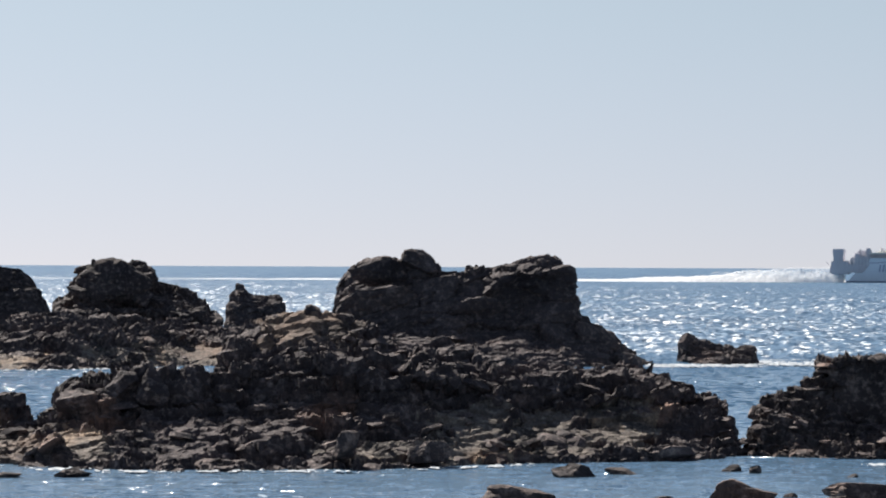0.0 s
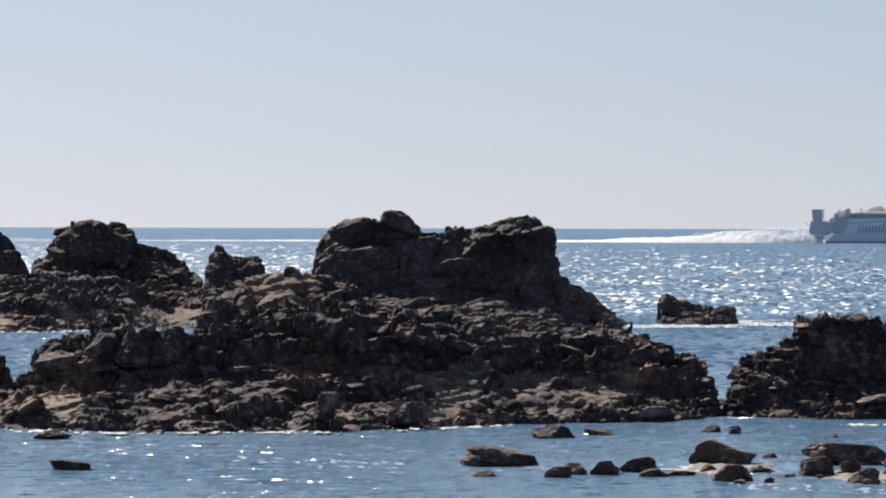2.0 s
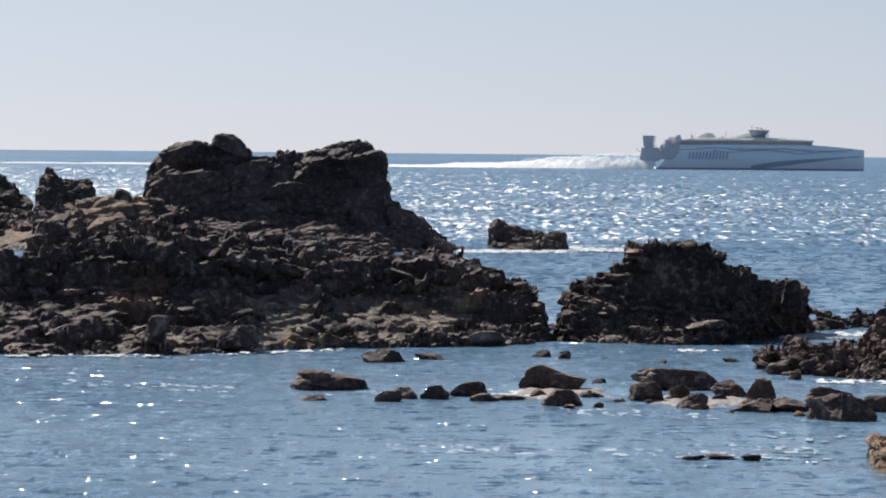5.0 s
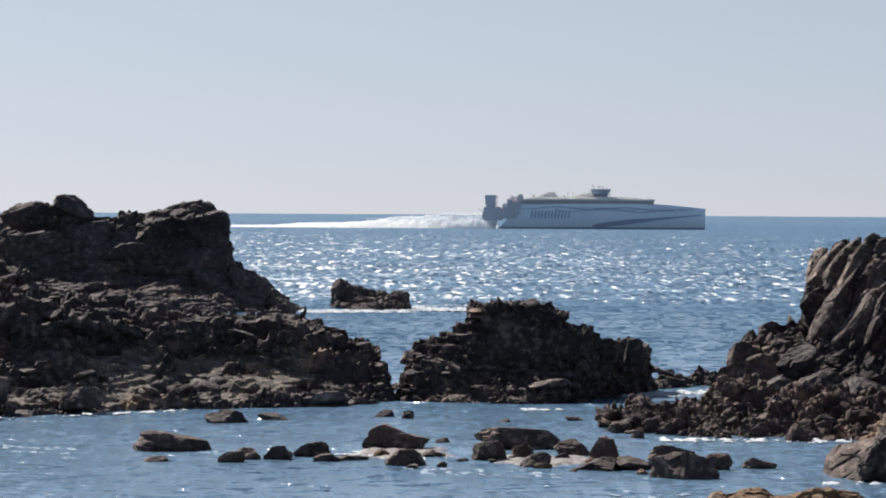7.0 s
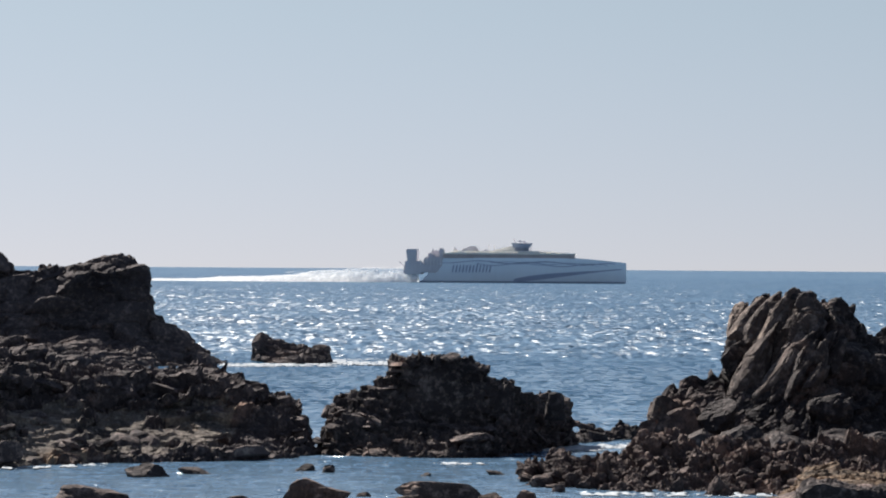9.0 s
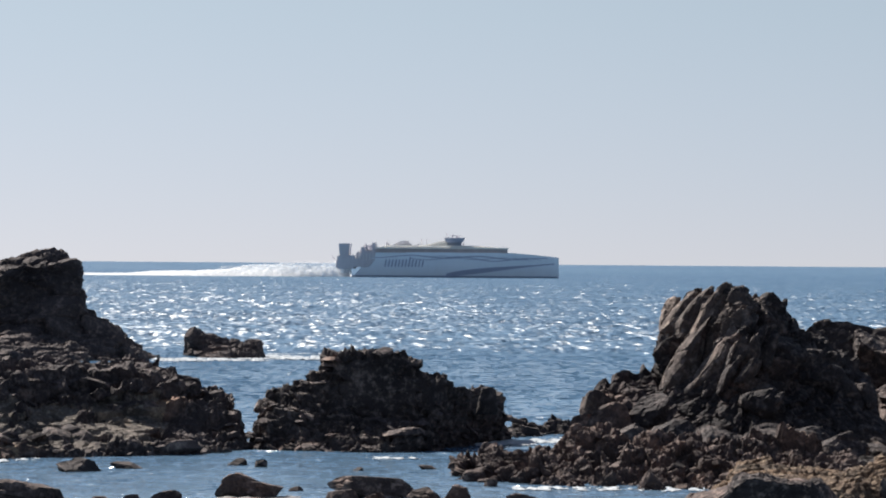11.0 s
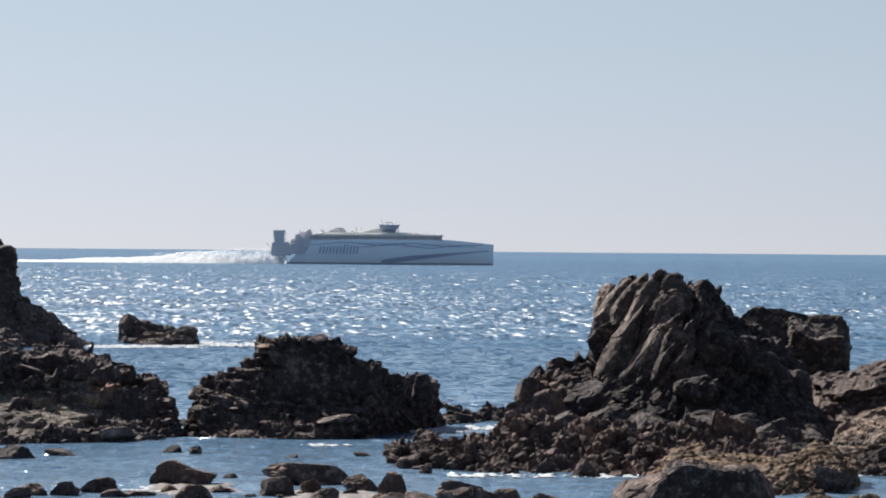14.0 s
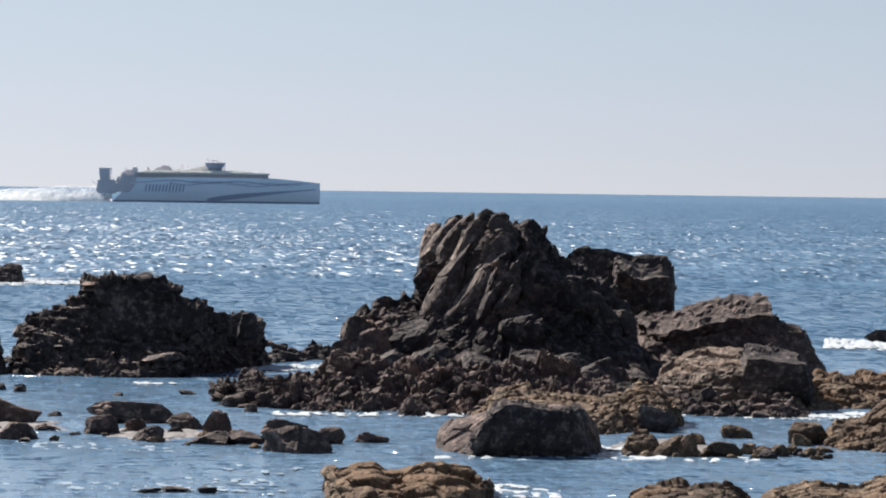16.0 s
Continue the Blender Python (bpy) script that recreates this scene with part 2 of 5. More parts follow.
def spray_material():
    """Airy white water that lets the light through from behind."""
    m, n, l, p = material("wake_spray")
    co = n.new("ShaderNodeTexCoord").outputs["Object"]
    f = tex_noise(n, l, co, 0.5, 5, 0.7)
    col = ramp(n, l, f, (0.3, (0.75, 0.77, 0.79)), (0.6, (0.93, 0.93, 0.93)))
    l.new(col, p.inputs["Base Color"])
    p.inputs["Roughness"].default_value = 0.95
    tr = n.new("ShaderNodeBsdfTranslucent")
    l.new(col, tr.inputs[0])
    mx = n.new("ShaderNodeMixShader")
    mx.inputs[0].default_value = 0.35
    l.new(p.outputs[0], mx.inputs[1])
    l.new(tr.outputs[0], mx.inputs[2])
    # thinner the higher it flies and the farther it lies astern
    sep = n.new("ShaderNodeSeparateXYZ")
    l.new(co, sep.inputs[0])
    high = n.new("ShaderNodeMapRange")
    for i, v in ((1, 0.6), (2, 6.0), (3, 0.0), (4, 0.85)):
        high.inputs[i].default_value = v
    l.new(sep.outputs[2], high.inputs[0])
    astern = n.new("ShaderNodeMapRange")
    for i, v in ((1, -40.0), (2, -320.0), (3, 0.0), (4, 0.5)):
        astern.inputs[i].default_value = v
    l.new(sep.outputs[0], astern.inputs[0])
    thin = math_node(n, l, "ADD", math_node(n, l, "ADD", high.outputs[0], astern.outputs[0]), math_node(n, l, "MULTIPLY", math_node(n, l, "SUBTRACT", 0.55, f), 1.2))
    clear = n.new("ShaderNodeBsdfTransparent")
    out = n.new("ShaderNodeMixShader")
    cl = n.new("ShaderNodeClamp")
    cl.inputs[2].default_value = 0.94
    l.new(thin, cl.inputs[0])
    l.new(cl.outputs[0], out.inputs[0])
    l.new(mx.outputs[0], out.inputs[1])
    l.new(clear.outputs[0], out.inputs[2])
    l.new(out.outputs[0], n["Material Output"].inputs["Surface"])
    return m


MAT_SPRAY = spray_material()


def paint(name, colour, rough=0.45, metal=0.0, grime=0.12):
    m, n, l, p = material(name)
    co = n.new("ShaderNodeTexCoord").outputs["Object"]
    mp = n.new("ShaderNodeMapping")
    mp.inputs["Scale"].default_value = (1, 1, 0.25)
    l.new(co, mp.inputs["Vector"])
    streak = tex_noise(n, l, mp.outputs[0], 0.6, 5, 0.65)
    k = 1 - grime
    l.new(mixed(n, l, ramp(n, l, streak, (0.35, (0, 0, 0)), (0.7, (1, 1, 1))), [c * k for c in colour], colour), p.inputs["Base Color"])
    p.inputs["Roughness"].default_value, p.inputs["Metallic"].default_value = rough, metal
    return m


# ferry colours, lightened to hold the haze over the distance
MAT_HULL = paint("hazy_hull_paint", (0.85, 0.93, 1.0), grime=0.04)
MAT_CREAM = paint("cream_paint", (0.9, 0.87, 0.8))
MAT_WHITE = paint("white_paint", (0.88, 0.88, 0.88))
MAT_LIVERY = paint("hazy_livery_blue", (0.4, 0.45, 0.58), grime=0.05)
MAT_GREY = paint("ship_grey", (0.66, 0.64, 0.68))
MAT_BRIDGE = paint("wheelhouse_blue_grey", (0.4, 0.44, 0.54))
MAT_BOOT = paint("antifouling", (0.3, 0.36, 0.48))
MAT_GLASS = paint("hazy_window_tint", (0.56, 0.46, 0.44), 0.3, grime=0.25)


# ---- shaping helpers ----
def part(name, bm, mat, parent, label="", smooth=False):
    me = bpy.data.meshes.new(name)
    bm.to_mesh(me)
    bm.free()
    me.materials.append(mat)
    if smooth:
        me.polygons.foreach_set("use_smooth", [True] * len(me.polygons))
    ob = new(name, me)
    ob.parent = parent
    if label:
        ob["label"] = label
    return ob


def grid_mesh(name, P, mat, smooth=False):
    """A mesh from an array of points, rows by columns."""
    nr, nc = P.shape[:2]
    i = np.arange((nr - 1) * (nc - 1))
    r, c = i // (nc - 1), i % (nc - 1)
    a = r * nc + c
    quads = np.stack([a, a + 1, a + nc + 1, a + nc], 1)
    me = bpy.data.meshes.new(name)
    me.vertices.add(nr * nc)
    me.vertices.foreach_set("co", P.reshape(-1).astype(np.float32))
    me.loops.add(quads.size)
    me.loops.foreach_set("vertex_index", quads.reshape(-1).astype(np.int32))
    me.polygons.add(len(quads))
    me.polygons.foreach_set("loop_start", np.arange(0, quads.size, 4, dtype=np.int32))
    me.polygons.foreach_set("use_smooth", np.full(len(quads), smooth))
    me.update(calc_edges=True)
    me.materials.append(mat)
    return me


def hash01(i, j, k, seed):
    h = (i * 73856093) ^ (j * 19349663) ^ (k * 83492791) ^ (seed * 2654435761)
    h = (h & 0xFFFFFFFF).astype(np.uint64)
    h = ((h ^ (h >> np.uint64(16))) * np.uint64(0x45D9F3B)) & np.uint64(0xFFFFFFFF)
    h = ((h ^ (h >> np.uint64(16))) * np.uint64(0x45D9F3B)) & np.uint64(0xFFFFFFFF)
    return ((h ^ (h >> np.uint64(16))) & np.uint64(0xFFFFFF)).astype(float) / 0xFFFFFF


def value_noise(P, size, seed):
    """Smooth noise in -1..1 at points P (n, 3)."""
    q = P / size
    f = np.floor(q)
    w = q - f
    w = w * w * (3 - 2 * w)
    f = f.astype(np.int64)
    out = 0
    for dx in (0, 1):
        for dy in (0, 1):
            for dz in (0, 1):
                k = (w[:, 0] if dx else 1 - w[:, 0]) * (w[:, 1] if dy else 1 - w[:, 1]) * (w[:, 2] if dz else 1 - w[:, 2])
                out = out + k * hash01(f[:, 0] + dx, f[:, 1] + dy, f[:, 2] + dz, seed)
    return out * 2 - 1


def fbm(P, size, seed, octaves=3):
    return sum(value_noise(P, size / 2 ** o, seed + o) / 2 ** o for o in range(octaves))


def blocks(P, size, seed, tilt=0.0, joint=0.25):
    """Jointed rock: for each point the random height (-1..1) of its block, whose face leans at random by tilt,
    and the nearness to the block's edge (0 at a joint)."""
    q = P / np.asarray(size, float)
    base = np.floor(q).astype(np.int64)
    f1, f2 = np.full(len(q), 9.0), np.full(len(q), 9.0)
    own, centre = base.copy(), q.copy()
    for dx in (-1, 0, 1):
        for dy in (-1, 0, 1):
            for dz in (-1, 0, 1):
                i, j, k = base[:, 0] + dx, base[:, 1] + dy, base[:, 2] + dz
                c = np.stack([i + hash01(i, j, k, seed), j + hash01(i, j, k, seed + 7), k + hash01(i, j, k, seed + 13)], 1)
                d = np.sqrt(((q - c) ** 2).sum(1))
                near = d < f1
                f2 = np.where(near, f1, np.minimum(f2, d))
                own = np.where(near[:, None], np.stack([i, j, k], 1), own)
                centre = np.where(near[:, None], c, centre)
                f1 = np.where(near, d, f1)
    i, j, k = own.T
    val = hash01(i, j, k, seed + 29) * 2 - 1
    if tilt:
        g = np.stack([hash01(i, j, k, seed + 31 + m) * 2 - 1 for m in range(3)], 1)
        val = val + tilt * np.sum(g * (q - centre), 1)
    return val, np.clip((f2 - f1) / joint, 0, 1)


def bed_turn(bed):
    return np.array(Matrix.Rotation(radians(bed[0]), 3, "X") @ Matrix.Rotation(radians(bed[1]), 3, "Y"))


def craggy(P, N, seed, rough, bed=(0.0, 0.0), tall=0.5, big=2.4, fine=1.0, flute=0.0, wide=1.5, tilt=1.3):
    """Moves points P along their normals N into jointed, bedded rock. bed: the tilt of the beds about x and y in degrees;
    tall: the height of a block against its width."""
    Q = P @ bed_turn(bed).T
    warp = np.stack([fbm(Q + 31.7 * k, 0.9 * big, seed + 50 + k, 2) for k in range(3)], 1)
    Q = Q + warp * 0.14 * big
    d = np.zeros(len(P))
    for level, (s, amp) in enumerate(((big, 0.44), (big * 0.42, 0.2 * min(1, fine + 0.3)), (big * 0.17, 0.085 * fine))):
        v, edge = blocks(Q, (s * wide, s, s * tall), seed + 100 * level, tilt, 0.16)
        d += rough * amp * (v - (1 - edge) * 0.45)
    d += rough * 0.3 * fbm(P, big * 1.8, seed + 900, 2)
    if flute:
        # clefts running along the dip of the rock
        w = Q / np.array((1.0, 1.0, 5.0))
        flute = flute * np.clip((P[:, 2] - 2.2) / 1.8, 0, 1)
        d += flute * (0.5 - np.abs(value_noise(w, 0.8, seed + 810)) * 1.4) + 0.5 * flute * (0.4 - np.abs(value_noise(w, 0.36, seed + 820)))
    lateral = np.stack([fbm(P, big * 0.4, seed + 700), fbm(P, big * 0.4, seed + 710), 0.3 * fbm(P, big * 0.4, seed + 720)], 1)
    return P + N * d[:, None] + lateral * 0.07 * rough


def terraced(P, seed, rise, amount, bed=(0.0, 0.0)):
    """Cuts slopes into broken ledges of about that rise along the beds."""
    turn = bed_turn(bed)
    Q = P @ turn.T
    v, _ = blocks(Q + 5.0, (rise * 4, rise * 4, rise * 2.2), seed + 400)
    q = Q[:, 2] / rise + 0.9 * v + 1.1 * fbm(Q, rise * 4, seed + 420, 3)
    f = q - np.floor(q)
    k = np.clip((f - 0.66) / 0.3, 0, 1)
    shift = (k * k * (3 - 2 * k) - f) * rise * amount
    return P + shift[:, None] * turn[2]


def grid_normals(P):
    du = np.gradient(P, axis=1)
    dv = np.gradient(P, axis=0)
    n = np.cross(du, dv)
    n /= np.linalg.norm(n, axis=2, keepdims=True) + 1e-9
    return n


def place(az, dist):
    """The pose at a bearing (degrees) and a distance from the shore, turned to face it."""
    return pose(dist * math.sin(radians(az)), dist * math.cos(radians(az)), 0, 0, 0, -az)


def hewn(parent, name, mat, seed, corners, rough=0.2, big=1.6, tall=0.6, cuts=30, label="", ledge=0.0, worn=0.4, warp=0.16):
    """A slab or block with sheer faces, as a part of an outcrop. corners: bottom front left, bottom front right, top front right, top front left,
    then the same four behind."""
    bm = bmesh.new()
    v = [bm.verts.new(c) for c in corners]
    for f in ((0, 1, 2, 3), (5, 4, 7, 6), (3, 2, 6, 7), (4, 0, 3, 7), (1, 5, 6, 2), (4, 5, 1, 0)):
        bm.faces.new([v[i] for i in f])
    bmesh.ops.recalc_face_normals(bm, faces=bm.faces)
    bmesh.ops.subdivide_edges(bm, edges=list(bm.edges), cuts=cuts, use_grid_fill=True)
    bm.normal_update()
    P = np.array([q.co[:] for q in bm.verts])
    N = np.array([q.normal[:] for q in bm.verts])
    mid = P.mean(0)
    span = np.ptp(P, axis=0).min()
    # corners worn back, faces bowed
    r = np.linalg.norm((P - mid) / np.ptp(P, axis=0), axis=1)
    P = mid + (P - mid) * (1 - worn * np.clip(r - 0.5, 0, 1))[:, None]
    P = P + warp * span * np.stack([fbm(P + 9.1 * k, 0.75 * span, seed + 40 + k, 3) for k in range(3)], 1)
    P = craggy(P, N, seed, rough, (0, 0), tall, big)
    if ledge:
        P = terraced(P, seed, 0.55, ledge)
    for q, c in zip(bm.verts, P):
        q.co = c
    return part(name, bm, mat, parent, label)


STONES = {}


def stone_meshes(mat):
    """Eight angular stones of about a metre, cut like chipped blocks, shared by all the loose pieces of one kind of rock."""
    if mat.name in STONES:
        return STONES[mat.name]
    made = []
    for k in range(8):
        rng = np.random.RandomState(300 + k)
        bm = bmesh.new()
        bmesh.ops.create_cube(bm, size=1.0)
        for v in bm.verts:
            v.co = Vector(v.co) * rng.uniform(0.78, 1.08) + Vector(rng.uniform(-0.1, 0.1, 3))
            if v.co.z > 0:
                v.co.x *= rng.uniform(0.6, 0.95)
                v.co.y *= rng.uniform(0.6, 0.95)
        bmesh.ops.bevel(bm, geom=list(bm.edges), offset=rng.uniform(0.07, 0.16), segments=1, affect="EDGES")
        for v in bm.verts:
            v.co += Vector(rng.uniform(-0.035, 0.035, 3))
        me = bpy.data.meshes.new("stone")
        bm.to_mesh(me)
        bm.free()
        me.materials.append(mat)
        made.append(me)
    STONES[mat.name] = made
    return made


def cut_stone(seed, width, deep, height, taper=0.3, cuts=9, subdivisions=4, round_by=0.0):
    """The points and mesh of one weathered angular block, standing on z = 0."""
    bm = bmesh.new()
    bmesh.ops.create_icosphere(bm, subdivisions=subdivisions, radius=1.0)
    U = np.array([v.co[:] for v in bm.verts])
    P = U / (np.sum(np.abs(U) ** 4, 1) ** 0.25)[:, None]
    rng = np.random.RandomState(seed)
    for _ in range(cuts):
        d = rng.normal(size=3)
        d /= np.linalg.norm(d)
        over = np.maximum(P @ d - rng.uniform(0.45, 0.85), 0)
        P = P - over[:, None] * d * (0.97 - round_by)
    P += U * (0.06 * fbm(P + seed, 0.9, seed, 3))[:, None]
    for size, amp in ((0.7, 0.05), (0.3, 0.02)):
        v, edge = blocks(P + seed, (size, size, size * 0.6), seed)
        P += U * (amp * v - amp * (1 - edge) ** 2)[:, None]
    P -= (P.max(0) + P.min(0)) / 2
    P /= (P.max(0) - P.min(0)) / np.array((width, deep, height))
    P[:, 2] += height / 2
    P[:, :2] *= (1 + taper / 2 - taper * np.clip(P[:, 2:3] / height, 0, 1))
    for vert, q in zip(bm.verts, P):
        vert.co = q
    return bm


def lodged(parent, name, mat, seed, x, y, z, width, deep, height, tilt=0.0, label="", taper=0.3, round_by=0.0):
    """A great block standing out of an outcrop, as a part of it."""
    ob = part(name, cut_stone(seed, width, deep, height, taper, 9 if round_by == 0 else 22, 4, round_by), mat, parent, label)
    ob.matrix_local = pose(x, y, z, 0, tilt, 0)
    return ob


def outcrop(name, label, mat, seed, az, dist, back, foot, ridges, step=0.13, rough=1.0, bed=(0, 0), tall=0.5, big=2.4, fine=1.0,
            rise=0.7, ledge=0.3, flute=0.0, stones=0, stone_size=(0.4, 1.2), stone_flat=0.6, sink=0.3, gap=0.5, wide=1.5, beds=(), trim=0.0, tilt=1.3, planed=0.7, stone_mat=None, fade=0.6, clear=None):
    """A mass of rock that rises from the water at its foot line over one or more ridge lines and falls to the water
    behind.
    foot: (across, depth); ridges: depth (one, or (across, depth) pairs) and their (across, height).
    beds: exposures of another rock and sunlit patches coloured in, as material, across, height and half sizes."""
    x0 = min(min(q[0] for q in foot), min(q[0] for _, r in ridges for q in r)) - 0.3
    x1 = max(max(q[0] for q in foot), max(q[0] for _, r in ridges for q in r)) + 0.3
    xs = np.arange(x0, x1 + step, step)
    fx, fy = np.array(foot).T
    yf = np.interp(xs, fx, fy)
    lines = [np.stack([xs, yf - 0.6, np.full_like(xs, -0.9)], 1), np.stack([xs, yf, np.full_like(xs, -0.05)], 1)]
    for k, (ly, r) in enumerate(ridges):
        rx, rz = np.array(r).T
        z = np.interp(xs, rx, rz, left=-0.9, right=-0.9)
        lines.append(np.stack([xs, np.maximum(np.interp(xs, *np.array(ly).T) if isinstance(ly, list) else ly, yf + (gap[k] if isinstance(gap, tuple) else gap * (k + 1))), z], 1))
    lines.append(np.stack([xs, np.maximum(back, lines[-1][:, 1] + 1.5), np.full_like(xs, -0.9)], 1))
    L = np.stack(lines, 0)
    seg = np.linalg.norm(np.diff(L, axis=0), axis=2)
    seg[-1] *= 0.3          # the far side is never seen near
    cum = np.concatenate([np.zeros((1, len(xs))), np.cumsum(seg, 0)], 0)
    n = int(max(8, np.percentile(cum[-1], 90) / step))
    P = np.zeros((n, len(xs), 3))
    front = np.zeros((n, len(xs)), bool)
    for c in range(len(xs)):
        s = np.linspace(0, cum[-1, c], n)
        front[:, c] = (s > cum[1, c]) & (s < cum[-2, c])
        for a in range(3):
            P[:, c, a] = np.interp(s, cum[:, c], L[:, c, a])
    # soften the kinks along the depth before the joints are cut
    for _ in range(2):
        P[1:-1] = (P[:-2] + 2 * P[1:-1] + P[2:]) / 4
        P[:, 1:-1] = (P[:, :-2] + 2 * P[:, 1:-1] + P[:, 2:]) / 4
    N = grid_normals(P)
    for _ in range(4):
        N[1:-1] = (N[:-2] + N[1:-1] + N[2:]) / 3
        N[:, 1:-1] = (N[:, :-2] + N[:, 1:-1] + N[:, 2:]) / 3
    N /= np.linalg.norm(N, axis=2, keepdims=True) + 1e-9
    if N[n // 3, len(xs) // 2, 2] < 0:
        N = -N
    D = craggy(P.reshape(-1, 3), N.reshape(-1, 3), seed, rough, bed, tall, big, fine, flute, wide, tilt)
    # the ends run out smoothly into the water
    B0 = P.reshape(-1, 3)
    end = np.clip(np.minimum(B0[:, 0] - xs[0], xs[-1] - B0[:, 0]) / (fade * big), 0.06, 1)[:, None]
    D = B0 + (D - B0) * end
    if ledge:
        D = terraced(D, seed, rise, ledge, bed)
        D = terraced(D, seed + 60, rise * 0.37, ledge * 0.8, bed)
    # the joints are cut in and out of the mass alike
    Nf, Ff = N.reshape(-1, 3), front.reshape(-1)
    out = np.sum((D - P.reshape(-1, 3)) * Nf, 1)[Ff]
    D = D - Nf * (out.mean() + trim * out.std())
    index = np.zeros(P.shape[0] * P.shape[1], np.int32)
    for k, (bx, bz, rx, rz, _) in enumerate(beds):
        # exposures and sunlit patches with ragged borders, planed smoother than the jointed rock round them
        B0 = P.reshape(-1, 3)
        ragged = 0.4 * fbm(B0, 0.9, seed + 5, 3) + 0.25 * blocks(B0, (0.8, 0.8, 0.35), seed + 9)[0]
        near = np.hypot((B0[:, 0] - bx) / rx, (B0[:, 2] - bz) / rz) + ragged
        w = np.clip((1.15 - near) / 0.4, 0, 1)[:, None] * planed
        D = D * (1 - w) + B0 * w
        index[near < 0.95] = k + 1
    D = D.reshape(P.shape)
    D[0], D[-1] = P[0], P[-1]
    ob = new(name, grid_mesh(name, D, mat))
    ob.matrix_world = place(az, dist)
    tagged(ob, label, "rock")
    if beds:
        kinds = []
        for bed_mat in (q[4] for q in beds):
            if bed_mat not in kinds:
                kinds.append(bed_mat)
                ob.data.materials.append(bed_mat)
        slots = np.array([0] + [kinds.index(q[4]) + 1 for q in beds], np.int32)
        ob.data.polygons.foreach_set("material_index", slots[index.reshape(P.shape[:2])[:-1, :-1].reshape(-1)])
    if stones:
        # broken blocks lodged on the ledges
        rng = np.random.RandomState(seed)
        meshes = stone_meshes(stone_mat or mat)
        ledges = front & (D[:, :, 2] > 0.05)
        if clear:
            # no loose stone lodges on the sheer face
            ledges &= ~((D[:, :, 0] > clear[0]) & (D[:, :, 0] < clear[1]) & (D[:, :, 2] > clear[2]) & (D[:, :, 2] < clear[3]))
        spots = np.argwhere(ledges)
        base = Matrix(bed_turn(bed).T.tolist()).to_4x4()
        for i in rng.choice(len(spots), min(stones, len(spots)), replace=False):
            q = D[tuple(spots[i])]
            size = stone_size[0] * (stone_size[1] / stone_size[0]) ** (rng.uniform() ** 1.8)
            s = Matrix.Diagonal((size * rng.uniform(0.8, 1.6), size * rng.uniform(0.8, 1.3), size * stone_flat * rng.uniform(0.6, 1.3), 1))
            st = new("stone", meshes[rng.randint(8)])
            st.parent = ob
            st.matrix_local = Matrix.Translation(q - np.array((0, 0, sink * size * stone_flat))) @ base @ pose(0, 0, 0, rng.normal() * 17, rng.normal() * 17, rng.uniform(0, 360)) @ s
    return ob


def boulder(mat, seed, az, dist, width, height, label, group, round_by=0.0, lean=0.2):
    """A single stone sitting in the water."""
    rng = np.random.RandomState(seed + 77)
    bm = cut_stone(seed, width, width * rng.uniform(0.6, 0.9), height * 1.5, rng.uniform(0.1, 0.45), 9 if round_by == 0 else 20, 4 if width > 0.7 else 3, round_by)
    turn = pose(0, 0, 0, rng.normal() * 5, rng.normal() * 6, 0)
    for v in bm.verts:
        v.co = turn @ v.co
        v.co.y += width * 0.35 - lean * v.co.z
        v.co.z -= height * 0.5
    me = bpy.data.meshes.new("boulder")
    bm.to_mesh(me)
    bm.free()
    me.materials.append(mat)
    ob = new("boulder", me)
    ob.matrix_world = place(az, dist)
    return tagged(ob, label, "boulder", group)


# ---- the sea ----
def build_sea():
    """One sheet to the horizon, fine where it is looked at, with low waves."""
    fine = np.radians(np.linspace(-14, 14, 420))
    rest = np.radians(np.linspace(14, 346, 90))[1:-1]
    az = np.concatenate([fine, rest, fine[:1] + 2 * np.pi])
    rad = np.concatenate([[0.0, 30, 60, 80], np.geomspace(95, 1500, 620), np.geomspace(1500, SEA_RADIUS, 60)[1:]])
    A, Rr = np.meshgrid(az, rad)
    X, Y = Rr * np.sin(A), Rr * np.cos(A)
    flat = np.stack([X, Y * 1.6, 0 * X], 2).reshape(-1, 3)
    outer = np.clip((Rr - 340) / 90, 0, 1)
    amp = (0.05 + 0.17 * outer) * np.clip((1800 - Rr) / 900, 0, 1) * np.clip((Rr - 80) / 20, 0, 1)
    Z = (fbm(flat, 9.0, 5, 3)).reshape(X.shape) * amp
    Z[:, -1] = Z[:, 0]
    ob = new("water", grid_mesh("water", np.stack([X, Y, Z], 2), MAT_SEA, True))
    return tagged(ob, "blue sunlit sea, rippled and glittering towards the horizon", "sea", kind="structure")


build_sea()


def build_headland():
    """The rock shelf that the camera stands on, falling to the water in front."""
    xs, ys = np.linspace(-45, 45, 91), np.linspace(-70, 22, 93)
    X, Y = np.meshgrid(xs, ys)
    edge = 9 + 3 * np.cos(X * 0.11)
    Z = 7.9 - 9.2 * np.clip((Y - edge) / 7, 0, 1) ** 1.4 - 9.2 * np.clip((np.abs(X) - 34) / 10, 0, 1) - 9.2 * np.clip((-60 - Y) / 9, 0, 1)
    pts = np.stack([X, Y, Z], 2)
    rough = fbm(pts.reshape(-1, 3), 4.0, 61, 4).reshape(X.shape) * np.clip((np.hypot(X, Y) - 1) / 4, 0.1, 1)
    pts[:, :, 2] += 0.35 * rough
    ob = new("ground", grid_mesh("ground", pts, MAT_REEF))
    tagged(ob, "bare dark rock shelf above the water", "ground", kind="structure")


build_headland()

